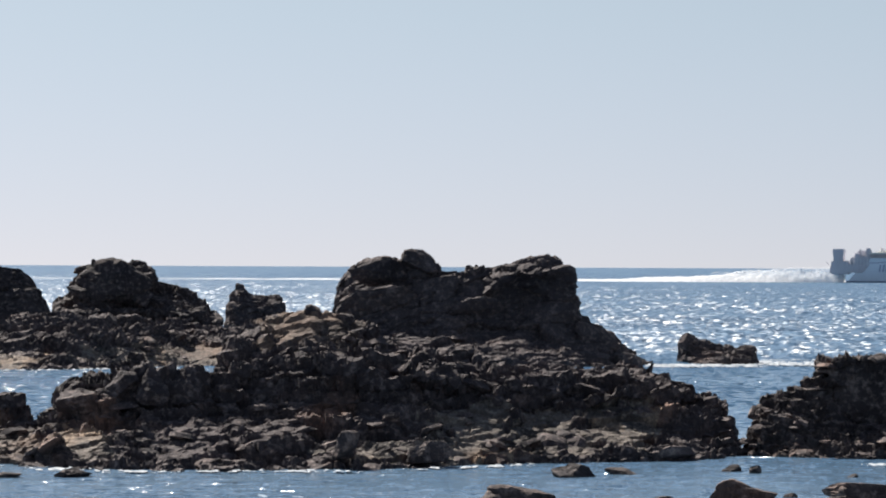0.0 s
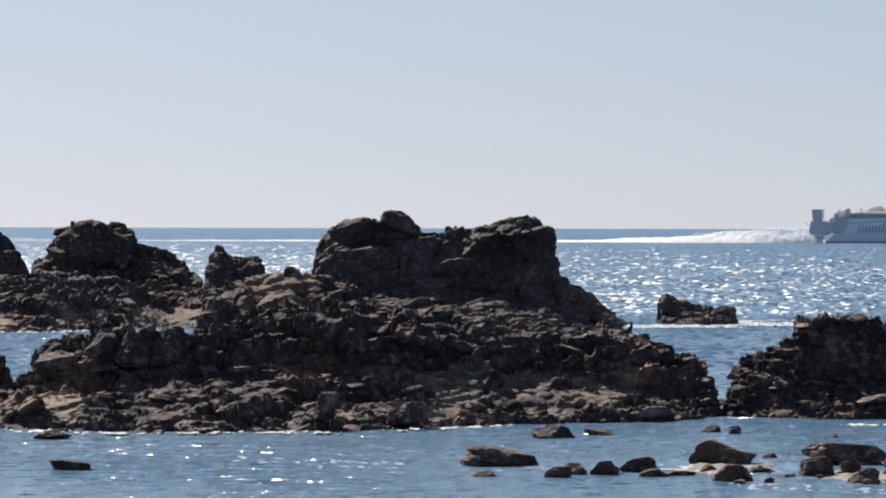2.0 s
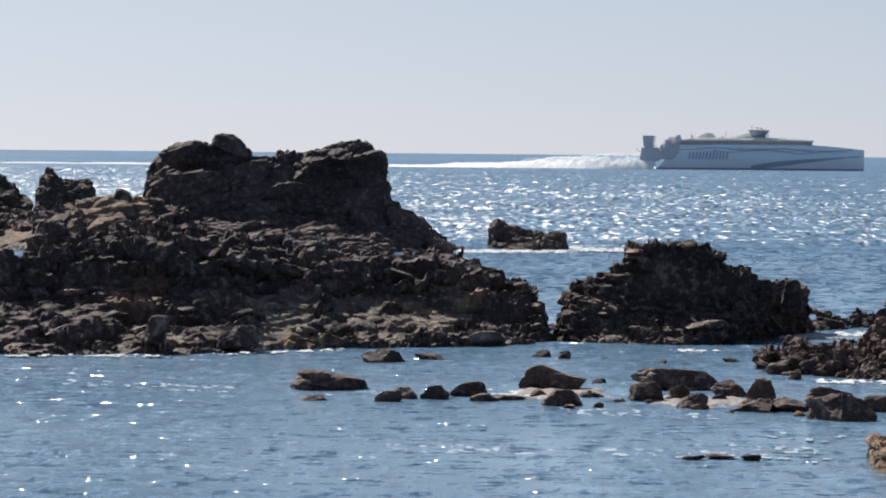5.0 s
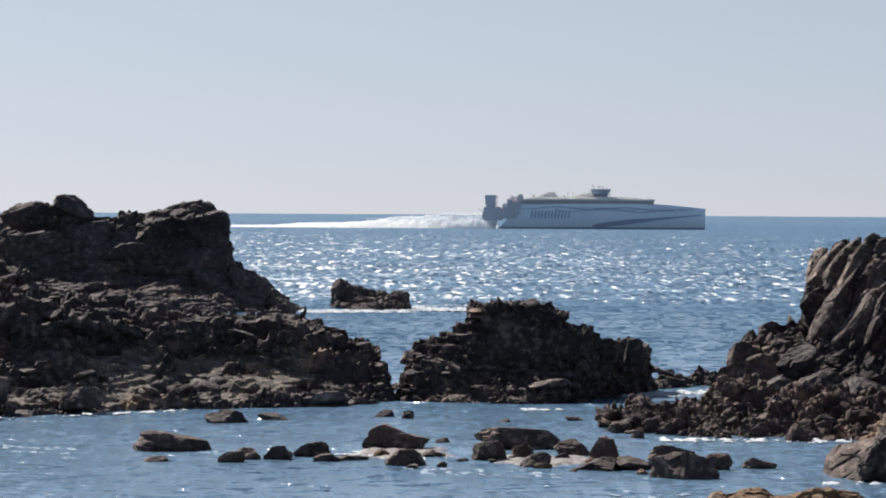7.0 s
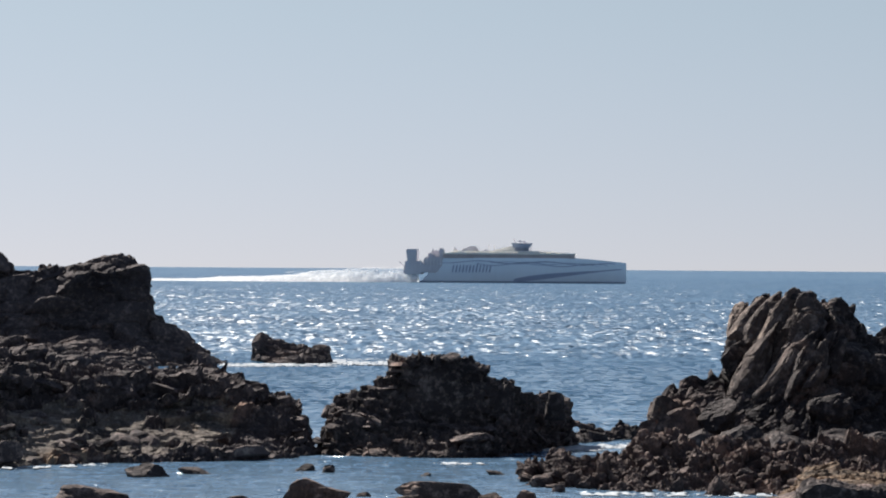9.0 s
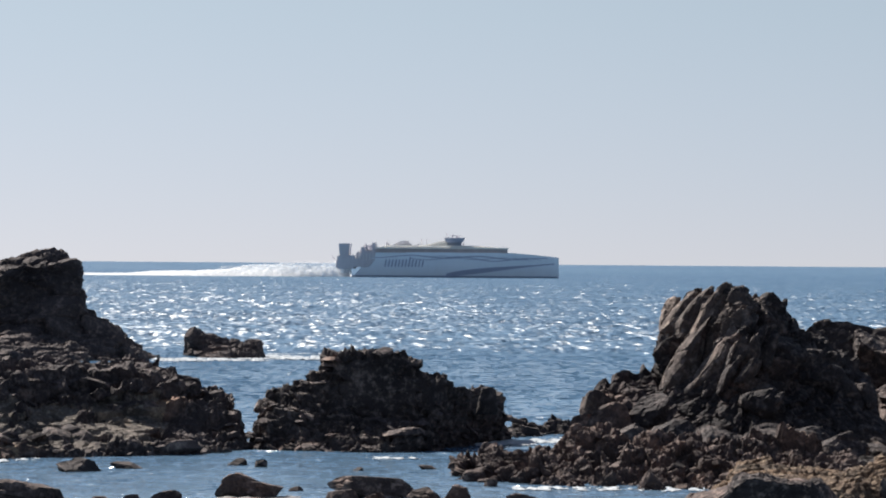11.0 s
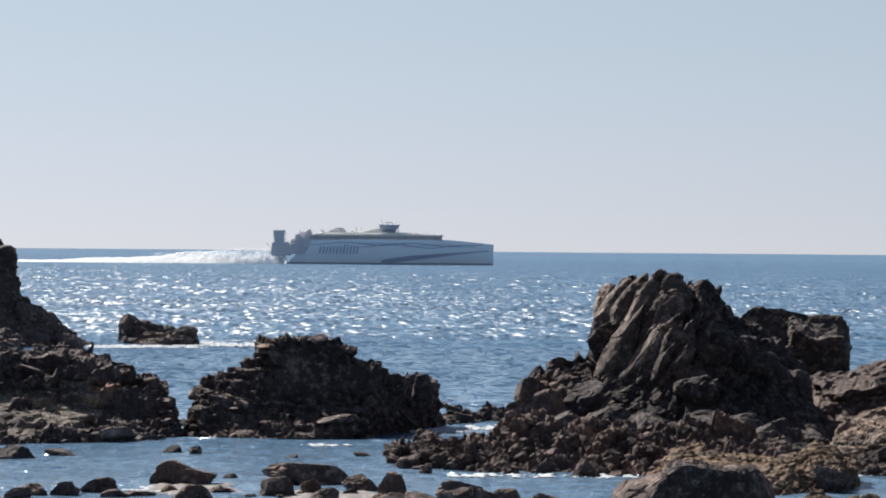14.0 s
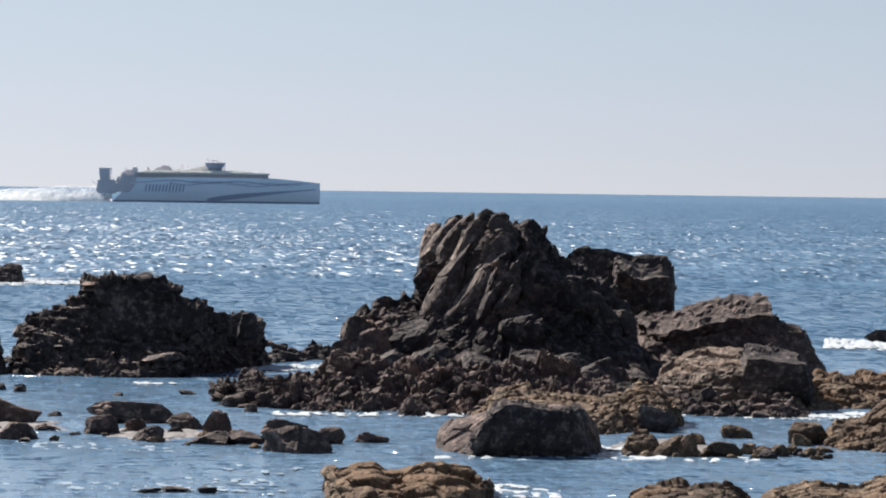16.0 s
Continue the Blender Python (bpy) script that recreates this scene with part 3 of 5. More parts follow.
# ---- reefs and crags ----
# the shelf's pale beds colour in its sunlit ledges
outcrop(
    "rock_shelf", "low terraced grey rock shelf at the water's edge", MAT_REEF, 11,
    az=-9.96, dist=337.3, back=24,
    foot=[(-18.8, 6.8), (-14.0, 5.1), (-11.0, 3.4), (-6.2, -0.0), (-1.4, 3.4), (3.4, 10.5), (7.5, 16.0), (10.4, 14.2), (13.4, 14.2)],
    ridges=[
        (6, [(-18.81, 1.04), (-14.0, 1.52), (-11.11, 1.77), (-8.22, 2.25), (-5.81, 1.48), (-1.46, 1.97), (2.42, 1.68), (5.81, 1.97), (8.24, 1.78), (11.16, 2.02), (13.11, 1.78)]),
        (15, [(-19.31, 2.8), (-14.37, 3.3), (-11.41, 3.75), (-8.44, 4.15), (-4.48, 4.31), (-0.51, 4.31), (3.47, 4.07), (7.46, 3.97), (10.95, 3.58), (13.45, 3.08), (15.45, 1.58)]),],
    step=0.16,gap=(6.0,13.0),rough=0.8,tall=0.3,big=3,rise=0.9,ledge=0.45,bed=(0,4),beds=[(5,0.9,8,0.9,MAT_PALE_LIT),(-8,0.8,3,0.6,MAT_PALE_LIT),(9,1.2,3,0.6,MAT_RUST)],stones=60,stone_size=(0.5,1.8),stone_flat=0.4)
outcrop(
    "crag", "tall dark crag with a rounded shoulder", MAT_DARK, 28,
    az=-11.34, dist=370.8, back=15,
    foot=[(-11.4, 0.1), (-6.2, 0.1), (-3.1, 0.0), (0.0, 0.0), (3.1, -0.0), (4.5, 4.1)],
    ridges=[
        (5, [(-11.58, 3.15), (-6.33, 4.22), (-3.18, 4.49), (-0.54, 3.96), (1.58, 3.69), (3.16, 3.16), (4.49, 1.04)]),
        (9, [(-11.73, 12.71), (-9.08, 12.83), (-6.42, 12.46), (-4.29, 12.09), (-2.96, 11.56), (-2.48, 10.33), (-2.05, 9.52), (-0.55, 8.88), (1.47, 8.84), (2.54, 7.93), (3.19, 6.59), (4.15, 4.98), (4.7, 0.95)]),],
    step=0.16,rough=0.9,big=3.8,tall=0.8,fine=0.5,rise=1.5,ledge=0.1,stones=16,stone_size=(0.7,2.2))
rock = outcrop(
    "crag", "blocky dark crag with a flat overhanging cap", MAT_DARK, 45,
    az=-9.40, dist=375.0, back=16,
    foot=[(-8.7, 4.0), (-5.3, -0.1), (0.0, 0.0), (5.4, 4.4), (9.1, 4.5)],
    ridges=[
        (5, [(-8.69, 0.94), (-8.05, 4.7), (-5.37, 4.28), (-2.16, 3.91), (1.6, 4.18), (5.36, 3.92), (7.52, 3.11), (9.14, 0.96)]),
        (10, [(-8.8, 0.83), (-8.49, 5.19), (-7.51, 5.84), (-6.81, 6.01), (-6.64, 6.93), (-5.78, 8.35), (-4.91, 8.73), (-3.55, 9.01), (-2.09, 9.23), (-0.84, 9.56), (0.3, 9.23), (0.9, 8.74), (1.12, 7.49), (2.43, 7.38), (4.34, 6.41), (5.98, 5.48), (7.18, 4.39), (9.26, 0.84)]),],
    step=0.15,rough=0.9,big=3.2,tall=0.5,rise=1.3,ledge=0.3,stones=40,stone_size=(0.7,2.4))
for i, (x, y, z, width, height) in enumerate([(-2.72, 8.5, 4.95, 7.59, 4.6)]):
    lodged(rock, "block", MAT_DARK, 540 + i, x, y, z, width, width * 0.8, height, taper=0.12, round_by=0.2)
outcrop(
    "pinnacle", "small notched dark stack standing in the sea", MAT_FAR, 62,
    az=-7.78, dist=407.4, back=8,
    foot=[(-3.5, -0.2), (0.0, 0.0), (4.0, 0.2)],
    ridges=[
        (2, [(-3.48, 0.3), (-2.79, 3.49), (-1.75, 4.94), (-0.01, 4.37), (2.31, 4.66), (3.01, 3.5), (3.77, 0.31)]),
        (4, [(-3.38, 0.25), (-2.92, 3.75), (-2.64, 5.21), (-2.23, 6.67), (-1.88, 7.25), (-1.18, 7.08), (-0.83, 6.21), (-0.31, 5.92), (1.15, 5.92), (2.67, 5.98), (3.08, 4.64), (3.26, 2.6), (4.08, 0.26)]),],
    step=0.12,rough=0.5,big=2.2,rise=1.2,ledge=0.1,stones=8,stone_size=(0.6,1.2))
rock = outcrop(
    "crag", "great rounded grey-brown crag with a horned summit", MAT_FAR, 79,
    az=-4.69, dist=356.9, back=32,
    foot=[(-16.3, 2.2), (-13.0, -5.1), (-8.9, -8.3), (-4.0, -7.8), (0.0, -9.3), (3.0, -9.0), (4.2, -7.0), (6.0, -6.9), (8.0, -6.7), (12.0, -4.4), (15.3, 1.5), (17.7, 5.7)],
    ridges=[
        (3.2, [(-16.37, 0.38), (-14.32, 1.41), (-12.28, 2.69), (-9.21, 3.47), (-4.1, 3.23), (-1.03, 3.49), (1.02, 2.73), (4.08, 2.99), (7.15, 2.74), (10.21, 1.99), (12.77, 1.48), (14.81, 0.87), (17.47, 0.12)]),
        ([(-15, 11), (-5, 6), (2, 6.5), (8, 5.6), (16, 11)], [(-15.03, 1.3), (-13.22, 2.86), (-12.45, 4.42), (-11.41, 5.46), (-8.3, 6.5), (-4.68, 7.03), (-1.57, 6.26), (1.02, 6.52), (4.13, 6.27), (6.72, 5.91), (9.31, 4.73), (11.9, 3.18), (13.45, 2.41), (14.75, 1.22), (15.78, 0.76), (17.34, 0.04)]),
        ([(-14, 16), (-5, 8), (2, 8.8), (8, 7.8), (14, 16)], [(-14.64, 1.23), (-13.08, 3.32), (-12.56, 4.89), (-12.25, 6.46), (-11.78, 7.77), (-11.1, 8.82), (-9.43, 9.24), (-7.08, 9.56), (-6.03, 9.72), (-4.99, 10.24), (-4.42, 10.51), (-3.79, 10.25), (-3.16, 9.31), (-1.59, 9.0), (-0.44, 9.11), (1.02, 8.59), (2.33, 8.69), (3.64, 8.96), (4.94, 9.64), (6.25, 9.9), (7.81, 9.65), (8.6, 8.86), (9.38, 7.82), (9.81, 6.52), (10.07, 4.69), (10.96, 2.34), (14.1, -0.79)]),],
    step=0.14,rough=0.95,big=3.6,tall=0.5,fine=0.6,wide=2.2,bed=(8,14),rise=1.5,ledge=0.3,tilt=0.9,stones=22,stone_size=(0.6,1.8),trim=0.3)
hewn(rock, "block", MAT_FAR, 106, [(0.6, 6.2, 5.5), (9.7, 6.2, 4.9), (9.1, 4.9, 8.5), (2.2, 5.0, 7.7), (-0.43, 12.0, 5.44), (10.04, 12.0, 4.84), (8.3, 10.0, 9.65), (3.2, 10.0, 8.8)], 0.6, 2.6, 0.7)
for i, (x, y, z, width, height) in enumerate([(-4.71, 8.2, 7.81, 3.38, 2.68)]):
    lodged(rock, "block", MAT_FAR, 580 + i, x, y, z, width, width * 0.8, height)
for i, (x, y, z, width, height, lean) in enumerate([(-8.2, 6.3, 4.0, 7.6, 3.1, -10), (-8.6, 8.2, 7.0, 5.0, 2.5, -6), (-3.0, 7.0, 5.4, 6.0, 2.4, -16), (6.6, 5.2, 2.6, 6.6, 3.6, 14), (0.8, 5.6, 3.6, 5.4, 2.6, 6), (11.0, 4.2, 1.0, 4.6, 2.6, 18)]):
    lodged(rock, "slab", MAT_FAR, 590 + i, x, y, z, width, width * 0.5, height, lean, taper=0.15, round_by=0.22)
rock = outcrop(
    "pinnacle", "low wave-washed rock with a small pinnacle", MAT_FAR, 96,
    az=-1.12, dist=365.8, back=5,
    foot=[(-3.9, 5.4), (-2.1, -0.3), (0.5, -3.9), (2.8, -1.5), (4.0, 4.7)],
    ridges=[
        (1.2, [(-3.89, 0.11), (-3.53, 1.1), (-2.33, 0.95), (-0.52, 1.06), (1.55, 0.86), (3.62, 0.76), (3.93, 0.09)]),
        (3, [(-3.85, 0.06), (-3.6, 1.32), (-3.24, 2.68), (-2.45, 2.78), (-2.1, 2.2), (-0.52, 2.15), (0.78, 1.95), (2.6, 2.0), (3.45, 1.9), (3.6, 0.9), (3.95, -0.01)]),],
    step=0.1,rough=0.5,big=1.6,rise=0.6,ledge=0.2,stones=14,stone_size=(0.4,1.2),trim=0.3)
for i, (x, y, z, width, height) in enumerate([(-2.86, 2.6, 1.07, 1.57, 1.77), (2.64, 2.4, 0.21, 2.19, 1.56)]):
    lodged(rock, "block", MAT_FAR, 600 + i, x, y, z, width, width * 0.8, height)
# the pale beds put the sunlight on the lower apron into the rock colour
rock = outcrop(
    "reef", "broad dark jointed reef topped with orange lichen", MAT_REEF, 113,
    az=-6.64, dist=179.4, back=26,
    foot=[(-20.3, 9.6), (-18.5, 7.0), (-16.7, 4.5), (-14.0, 3.1), (-11.2, -0.3), (-7.6, -1.6), (-3.6, -0.1), (0.0, 0.0), (3.6, 2.5), (6.8, 4.6), (9.5, 6.2), (13.6, 7.9), (17.7, 9.6), (20.0, 12.3), (20.9, 16.3)],
    ridges=[
        (7.6, [(-20.12, 0.23), (-18.54, 1.69), (-16.96, 1.7), (-15.37, 1.57), (-12.99, 1.44), (-10.08, 1.71), (-6.37, 2.06), (-2.13, 2.25), (1.59, 2.17), (3.18, 2.52), (5.83, 2.5), (8.49, 2.53), (9.82, 2.08), (12.22, 2.14), (14.35, 2.41), (16.48, 2.09), (18.34, 1.75), (19.46, 1.22), (19.84, 0.29)]),
        (9.4, [(-20.32, 0.41), (-18.72, 2.82), (-17.12, 2.88), (-15.04, 2.93), (-14.88, 2.35), (-13.38, 2.35), (-13.06, 3.1), (-12.18, 3.37), (-11.03, 3.26), (-10.77, 3.85), (-10.13, 4.01), (-9.11, 4.18), (-7.91, 4.34), (-7.18, 3.86), (-6.76, 4.39), (-5.9, 4.18), (-5.05, 4.4), (-3.23, 4.59), (-1.08, 4.46), (1.6, 4.19), (4.28, 4.2), (6.42, 3.93), (8.3, 3.8), (9.64, 3.99), (10.99, 3.94), (12.33, 3.95), (13.67, 3.95), (15.29, 3.68), (16.36, 3.28), (17.44, 2.88), (18.92, 2.4), (19.59, 1.94), (19.81, 1.41), (20.08, 0.2)]),
        (14.5, [(-20.87, -0.11), (-5.78, -0.09), (-5.51, 3.76), (-5.18, 4.26), (-5.07, 5.47), (-4.42, 6.08), (-2.63, 6.79), (-1.89, 6.96), (-1.39, 7.02), (-0.98, 7.24), (-0.51, 6.8), (0.53, 6.66), (1.63, 6.2), (2.6, 5.65), (4.39, 4.99), (6.6, 4.56), (8.53, 4.34), (9.9, 4.4), (11.28, 4.32), (12.66, 4.24), (14.04, 4.18), (15.42, 3.85), (16.53, 3.47), (17.36, 2.87), (18.46, 2.43), (19.43, 1.88), (20.18, 1.19), (20.57, -0.05)]),],
    step=0.085,rough=0.8,big=2.4,tall=0.4,bed=(0,6),rise=0.75,ledge=0.75,gap=(6.5,7.7,11),planed=0.7,beds=[(6.6,1.3,2.4,1.4,MAT_PALE_LIT),(9.8,1.3,1.9,1.2,MAT_PALE_LIT),(13.6,1.4,2.2,1.2,MAT_PALE_LIT),(16.8,1.0,0.9,0.6,MAT_REEF),(-6.5,1.1,2.2,0.6,MAT_REEF),(-2.5,1.6,1.5,0.5,MAT_REEF),(-15,0.8,2.0,0.7,MAT_RUST),(-11.5,0.9,1.6,0.5,MAT_PALE_LIT),(-0.9,6.3,2.6,1.1,MAT_RUST),(2.0,0.7,2.5,0.4,MAT_PALE_LIT)],stones=220,stone_size=(0.4,1.6),stone_flat=0.34,trim=0.2)
# steep middle band: blocks in darker rock, with the overhang's shade in their colour
hewn(rock, "block", MAT_DARK, 124, [(-5.39, 10.8, 1.74), (-1.32, 10.3, 1.58), (-1.44, 10.8, 3.62), (-5.15, 11.3, 3.97), (-5.95, 14.9, 1.65), (-1.09, 14.9, 1.5), (-1.36, 14.9, 4.14), (-5.41, 14.9, 4.46)], 1.0, 1.8, 0.4, 48, ledge=0.6)
hewn(rock, "block", MAT_DARK, 125, [(-1.85, 10.8, 1.56), (2.38, 10.9, 1.67), (1.9, 10.9, 3.2), (-1.47, 11.1, 3.67), (-2.17, 14.9, 1.44), (2.7, 14.9, 1.56), (2.04, 14.9, 3.61), (-1.63, 14.9, 4.14)], 1.0, 1.8, 0.4, 48, ledge=0.6)
hewn(rock, "block", MAT_DARK, 127, [(-12.97, 11.3, 1.45), (-8.73, 11.1, 1.7), (-9.11, 11.1, 3.29), (-12.46, 11.4, 3.0), (-13.49, 14.9, 1.37), (-8.75, 14.9, 1.49), (-9.3, 14.9, 3.81), (-12.85, 14.9, 3.48)], 1.0, 1.8, 0.4, 48, ledge=0.6)
for i, (x, y, z, width, height) in enumerate([(-9.93, 8.6, 2.6, 1.71, 1.6), (-8.53, 8.4, 2.48, 1.6, 1.88), (-7.02, 8.8, 2.6, 1.73, 1.81), (-1.02, 14.2, 6.25, 1.02, 1.05), (0.53, 14.0, 5.85, 1.1, 1.01), (-4.18, 13.4, 4.35, 1.78, 1.91), (-12.01, 8.8, 1.79, 2.14, 1.54), (4.4, 3.2, 0.1, 2.07, 1.11), (0.64, 1.5, 0.31, 1.28, 1.41)]):
    lodged(rock, "block", MAT_REEF, 620 + i, x, y, z, width, width * 0.8, height)
rock = outcrop(
    "crag", "black blocky crag with ledges and a sheer face", MAT_DARK, 130,
    az=1.20, dist=191.9, back=11,
    foot=[(-6.7, 3.6), (-4.9, 0.4), (-2.7, -0.4), (0.0, -1.1), (2.2, 1.4), (4.2, 7.4), (5.8, 12.5), (6.8, 17.8)],
    ridges=[
        (2.0, [(-6.67, 0.24), (-6.45, 0.57), (-6.28, 0.85), (-5.52, 1.19), (-4.14, 1.42), (-2.49, 1.21), (-1.11, 1.11), (-0.28, 1.39), (1.23, 1.45), (2.47, 1.4), (3.29, 1.24), (4.39, 1.33), (5.49, 1.2), (6.1, 1.04), (6.26, 0.77)]),
        (4.2, [(-6.72, 0.14), (-6.52, 0.47), (-6.39, 1.53), (-6.09, 2.09), (-5.36, 2.76), (-4.42, 3.27), (-3.08, 3.3), (-2.52, 2.7), (-1.13, 1.6), (1.66, 1.5), (3.04, 2.3), (3.32, 2.93), (4.01, 2.94), (4.71, 2.89), (5.55, 2.5), (5.97, 1.81), (6.22, 0.67)]),
        ([(-6, 5.4), (-3.2, 5.4), (-1.5, 4.7), (1.6, 4.7), (3.2, 5.4)], [(-6.76, 0.08), (-6.48, 0.7), (-6.29, 1.4), (-6.04, 2.1), (-5.4, 2.72), (-4.5, 3.29), (-4.0, 3.57), (-3.44, 3.86), (-2.97, 3.94), (-2.89, 4.59), (-2.55, 4.82), (-1.6, 4.91), (-1.38, 5.08), (0.53, 5.09), (1.06, 5.01), (1.31, 4.67), (1.6, 4.34), (1.99, 3.98), (2.61, 3.95), (3.17, 3.87), (3.25, 3.06), (3.51, 2.89), (3.84, 3.12), (4.12, 2.95), (4.74, 3.07), (5.24, 3.07), (5.52, 2.88), (5.86, 2.18), (6.2, 1.34), (6.38, 0.5)]),],
    step=0.06,rough=0.5,big=1.5,tall=0.4,bed=(0,-6),rise=0.45,ledge=0.8,stones=230,stone_size=(0.3,0.9),stone_flat=0.28,trim=0.8,stone_mat=MAT_REEF,planed=0.9,beds=[(0.3,2.9,2.6,1.4,MAT_DARK)],clear=(-2.6,2.6,1.5,4.2))
# the low ledge block takes a paler rock, its sunlight put into the colour
for i, (x, y, z, width, height) in enumerate([(-1.87, 5.0, 3.13, 1.58, 1.53), (0.34, 5.0, 3.14, 1.41, 1.67), (2.55, 4.8, 1.77, 1.02, 1.89), (1.0, 1.5, 0.5, 2.3, 0.7), (5.08, 5.0, 1.64, 0.98, 1.44)]):
    lodged(rock, "block", MAT_REEF if i == 3 else MAT_DARK, 640 + i, x, y, z, width, width * 0.8, height)
outcrop(
    "reef", "low dark ragged reef awash between the crags", MAT_DARK, 147,
    az=3.51, dist=212.8, back=5,
    foot=[(-2.2, -4.4), (-1.0, -2.9), (0.0, 0.0), (1.1, 0.2), (2.3, 3.2)],
    ridges=[
        (2, [(-2.28, -0.29), (-1.68, 0.63), (-1.07, 0.75), (-0.58, 0.51), (-0.15, 0.4), (0.39, 0.89), (1.12, 0.83), (1.67, 0.59), (2.28, 0.05)]),],
    step=0.1,rough=0.5,big=1.2,rise=0.4,stones=40,stone_size=(0.3,0.9),trim=0.8)
# sunlit flank coloured rosy and brown, shaded remainder coloured as dark rock
rock = outcrop(
    "crag", "tall brown-grey crag of leaning fluted columns", MAT_DARK, 164,
    az=6.21, dist=179.6, back=22,
    foot=[(-7.7, 8.6), (-6.0, 3.7), (-3.3, -0.7), (0.0, -1.9), (3.0, -4.1), (5.3, -8.1), (7.5, -14.0), (8.0, -13.9)],
    ridges=[
        ([(-7.5, 7), (-3, 6.5), (0.3, 4.6), (7, 6)], [(-7.52, 0.8), (-7.14, 1.5), (-6.23, 1.6), (-4.68, 1.4), (-3.12, 1.4), (-1.57, 1.3), (0.5, 1.2), (3.08, 1.2), (5.66, 1.3), (6.95, 1.1), (7.99, 0.18), (8.64, -0.58)]),
        ([(-7.6, 8.5), (-3.2, 9.5), (0.3, 5.8), (7, 9)], [(-7.61, 0.82), (-7.27, 1.84), (-6.69, 2.83), (-5.89, 3.45), (-4.82, 3.25), (-3.22, 3.32), (-1.63, 3.15), (-0.03, 3.3), (2.1, 2.78), (3.95, 3.33), (5.81, 3.08), (6.87, 2.56), (7.68, 1.24), (8.89, -1.01)]),
        ([(-7.7, 10), (-3.6, 13), (0.3, 7.6), (2.5, 9.5), (7.5, 11)], [(-7.63, 0.73), (-7.34, 1.68), (-6.97, 2.41), (-6.23, 3.55), (-5.28, 3.93), (-4.07, 4.11), (-3.54, 4.52), (-3.44, 5.62), (-3.12, 5.98), (-3.01, 6.3), (-1.94, 6.44), (-0.59, 6.19), (1.02, 5.66), (2.9, 5.41), (4.24, 5.42), (5.86, 4.63), (6.72, 3.29), (7.49, 1.15)]),
        ([(-3.8, 15.5), (0.3, 9.6), (2.5, 11.5), (7, 13)], [(-3.57, 3.12), (-3.36, 4.43), (-3.21, 5.85), (-3.17, 7.16), (-2.79, 7.57), (-2.14, 7.88), (-2.03, 7.71), (-1.81, 8.1), (-0.89, 8.27), (0.25, 8.33), (0.58, 7.95), (0.75, 7.46), (1.07, 7.47), (1.4, 7.8), (2.05, 7.75), (2.43, 7.53), (2.49, 6.88), (2.93, 6.45), (3.31, 6.18), (4.29, 5.64), (5.93, 4.3), (7.03, 2.14)]),],
    step=0.07,rough=0.55,big=2.0,tall=1.6,fine=1.3,bed=(0,-36),rise=1.2,ledge=0.0,flute=0.6,fade=1.6,wide=1.0,stones=24,stone_size=(0.25,0.6),stone_flat=0.8,trim=0.55,tilt=1.1,planed=0.0,beds=[(-1.7,6.6,2.6,2.1,MAT_ROSE_LIT),(0.2,4.6,3.0,1.6,MAT_BROWN),(-5.2,2.4,2.6,1.6,MAT_BROWN),(-2.8,1.2,3.0,0.9,MAT_BROWN)])
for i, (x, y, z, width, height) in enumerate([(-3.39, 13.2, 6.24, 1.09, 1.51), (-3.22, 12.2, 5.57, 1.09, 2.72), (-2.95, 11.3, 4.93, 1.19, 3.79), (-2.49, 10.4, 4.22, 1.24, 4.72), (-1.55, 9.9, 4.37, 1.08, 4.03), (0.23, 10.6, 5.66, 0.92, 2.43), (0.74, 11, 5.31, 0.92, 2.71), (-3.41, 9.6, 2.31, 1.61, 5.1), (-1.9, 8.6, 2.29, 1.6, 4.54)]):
    lodged(rock, "column", MAT_ROSE_LIT, 840 + i, x, y, z, width, width * 1.2, height, 30, taper=0.2, round_by=0.3)
# narrow ribs that run up the face of the crag, rosy on its sunlit flank
rng = np.random.RandomState(77)
for i in range(26):
    x, z = -3.5 + 4.8 * ((i * 0.382) % 1), 3.0 + 3.4 * rng.uniform()
    y = (5.8 + 0.75 * (z - 3.3)) * (1 + x / 3.4) - (9.5 + 1.2 * (z - 3.3)) * x / 3.4 if x < 0 else 5.8 + 0.75 * (z - 3.3) + 0.8 * x
    width = rng.uniform(0.45, 0.9)
    lodged(rock, "column", MAT_ROSE_LIT if z > 4.8 and x < 0 else MAT_DARK, 900 + i, x, y + 0.4 * width + 0.25, z - 0.4, width, width * 1.5, rng.uniform(1.4, 2.3), rng.uniform(14, 44), taper=0.2, round_by=0.25)
# rounded bulges on the shoulder, its shade coloured in as dark rock
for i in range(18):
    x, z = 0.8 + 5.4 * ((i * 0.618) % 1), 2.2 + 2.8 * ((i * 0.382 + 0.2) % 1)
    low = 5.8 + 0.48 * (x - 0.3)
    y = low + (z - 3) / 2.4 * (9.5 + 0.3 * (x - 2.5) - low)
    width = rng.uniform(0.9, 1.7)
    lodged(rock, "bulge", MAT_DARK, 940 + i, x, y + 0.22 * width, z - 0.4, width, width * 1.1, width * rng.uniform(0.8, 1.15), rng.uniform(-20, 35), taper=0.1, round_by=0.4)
# top columns coloured brown on the lit side, dark on the shaded side
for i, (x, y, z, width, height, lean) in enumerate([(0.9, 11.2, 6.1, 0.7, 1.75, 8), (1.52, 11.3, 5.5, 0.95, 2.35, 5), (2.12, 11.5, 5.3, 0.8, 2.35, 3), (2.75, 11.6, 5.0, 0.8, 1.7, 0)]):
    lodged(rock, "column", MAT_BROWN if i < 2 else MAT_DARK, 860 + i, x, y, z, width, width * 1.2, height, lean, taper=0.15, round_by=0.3)
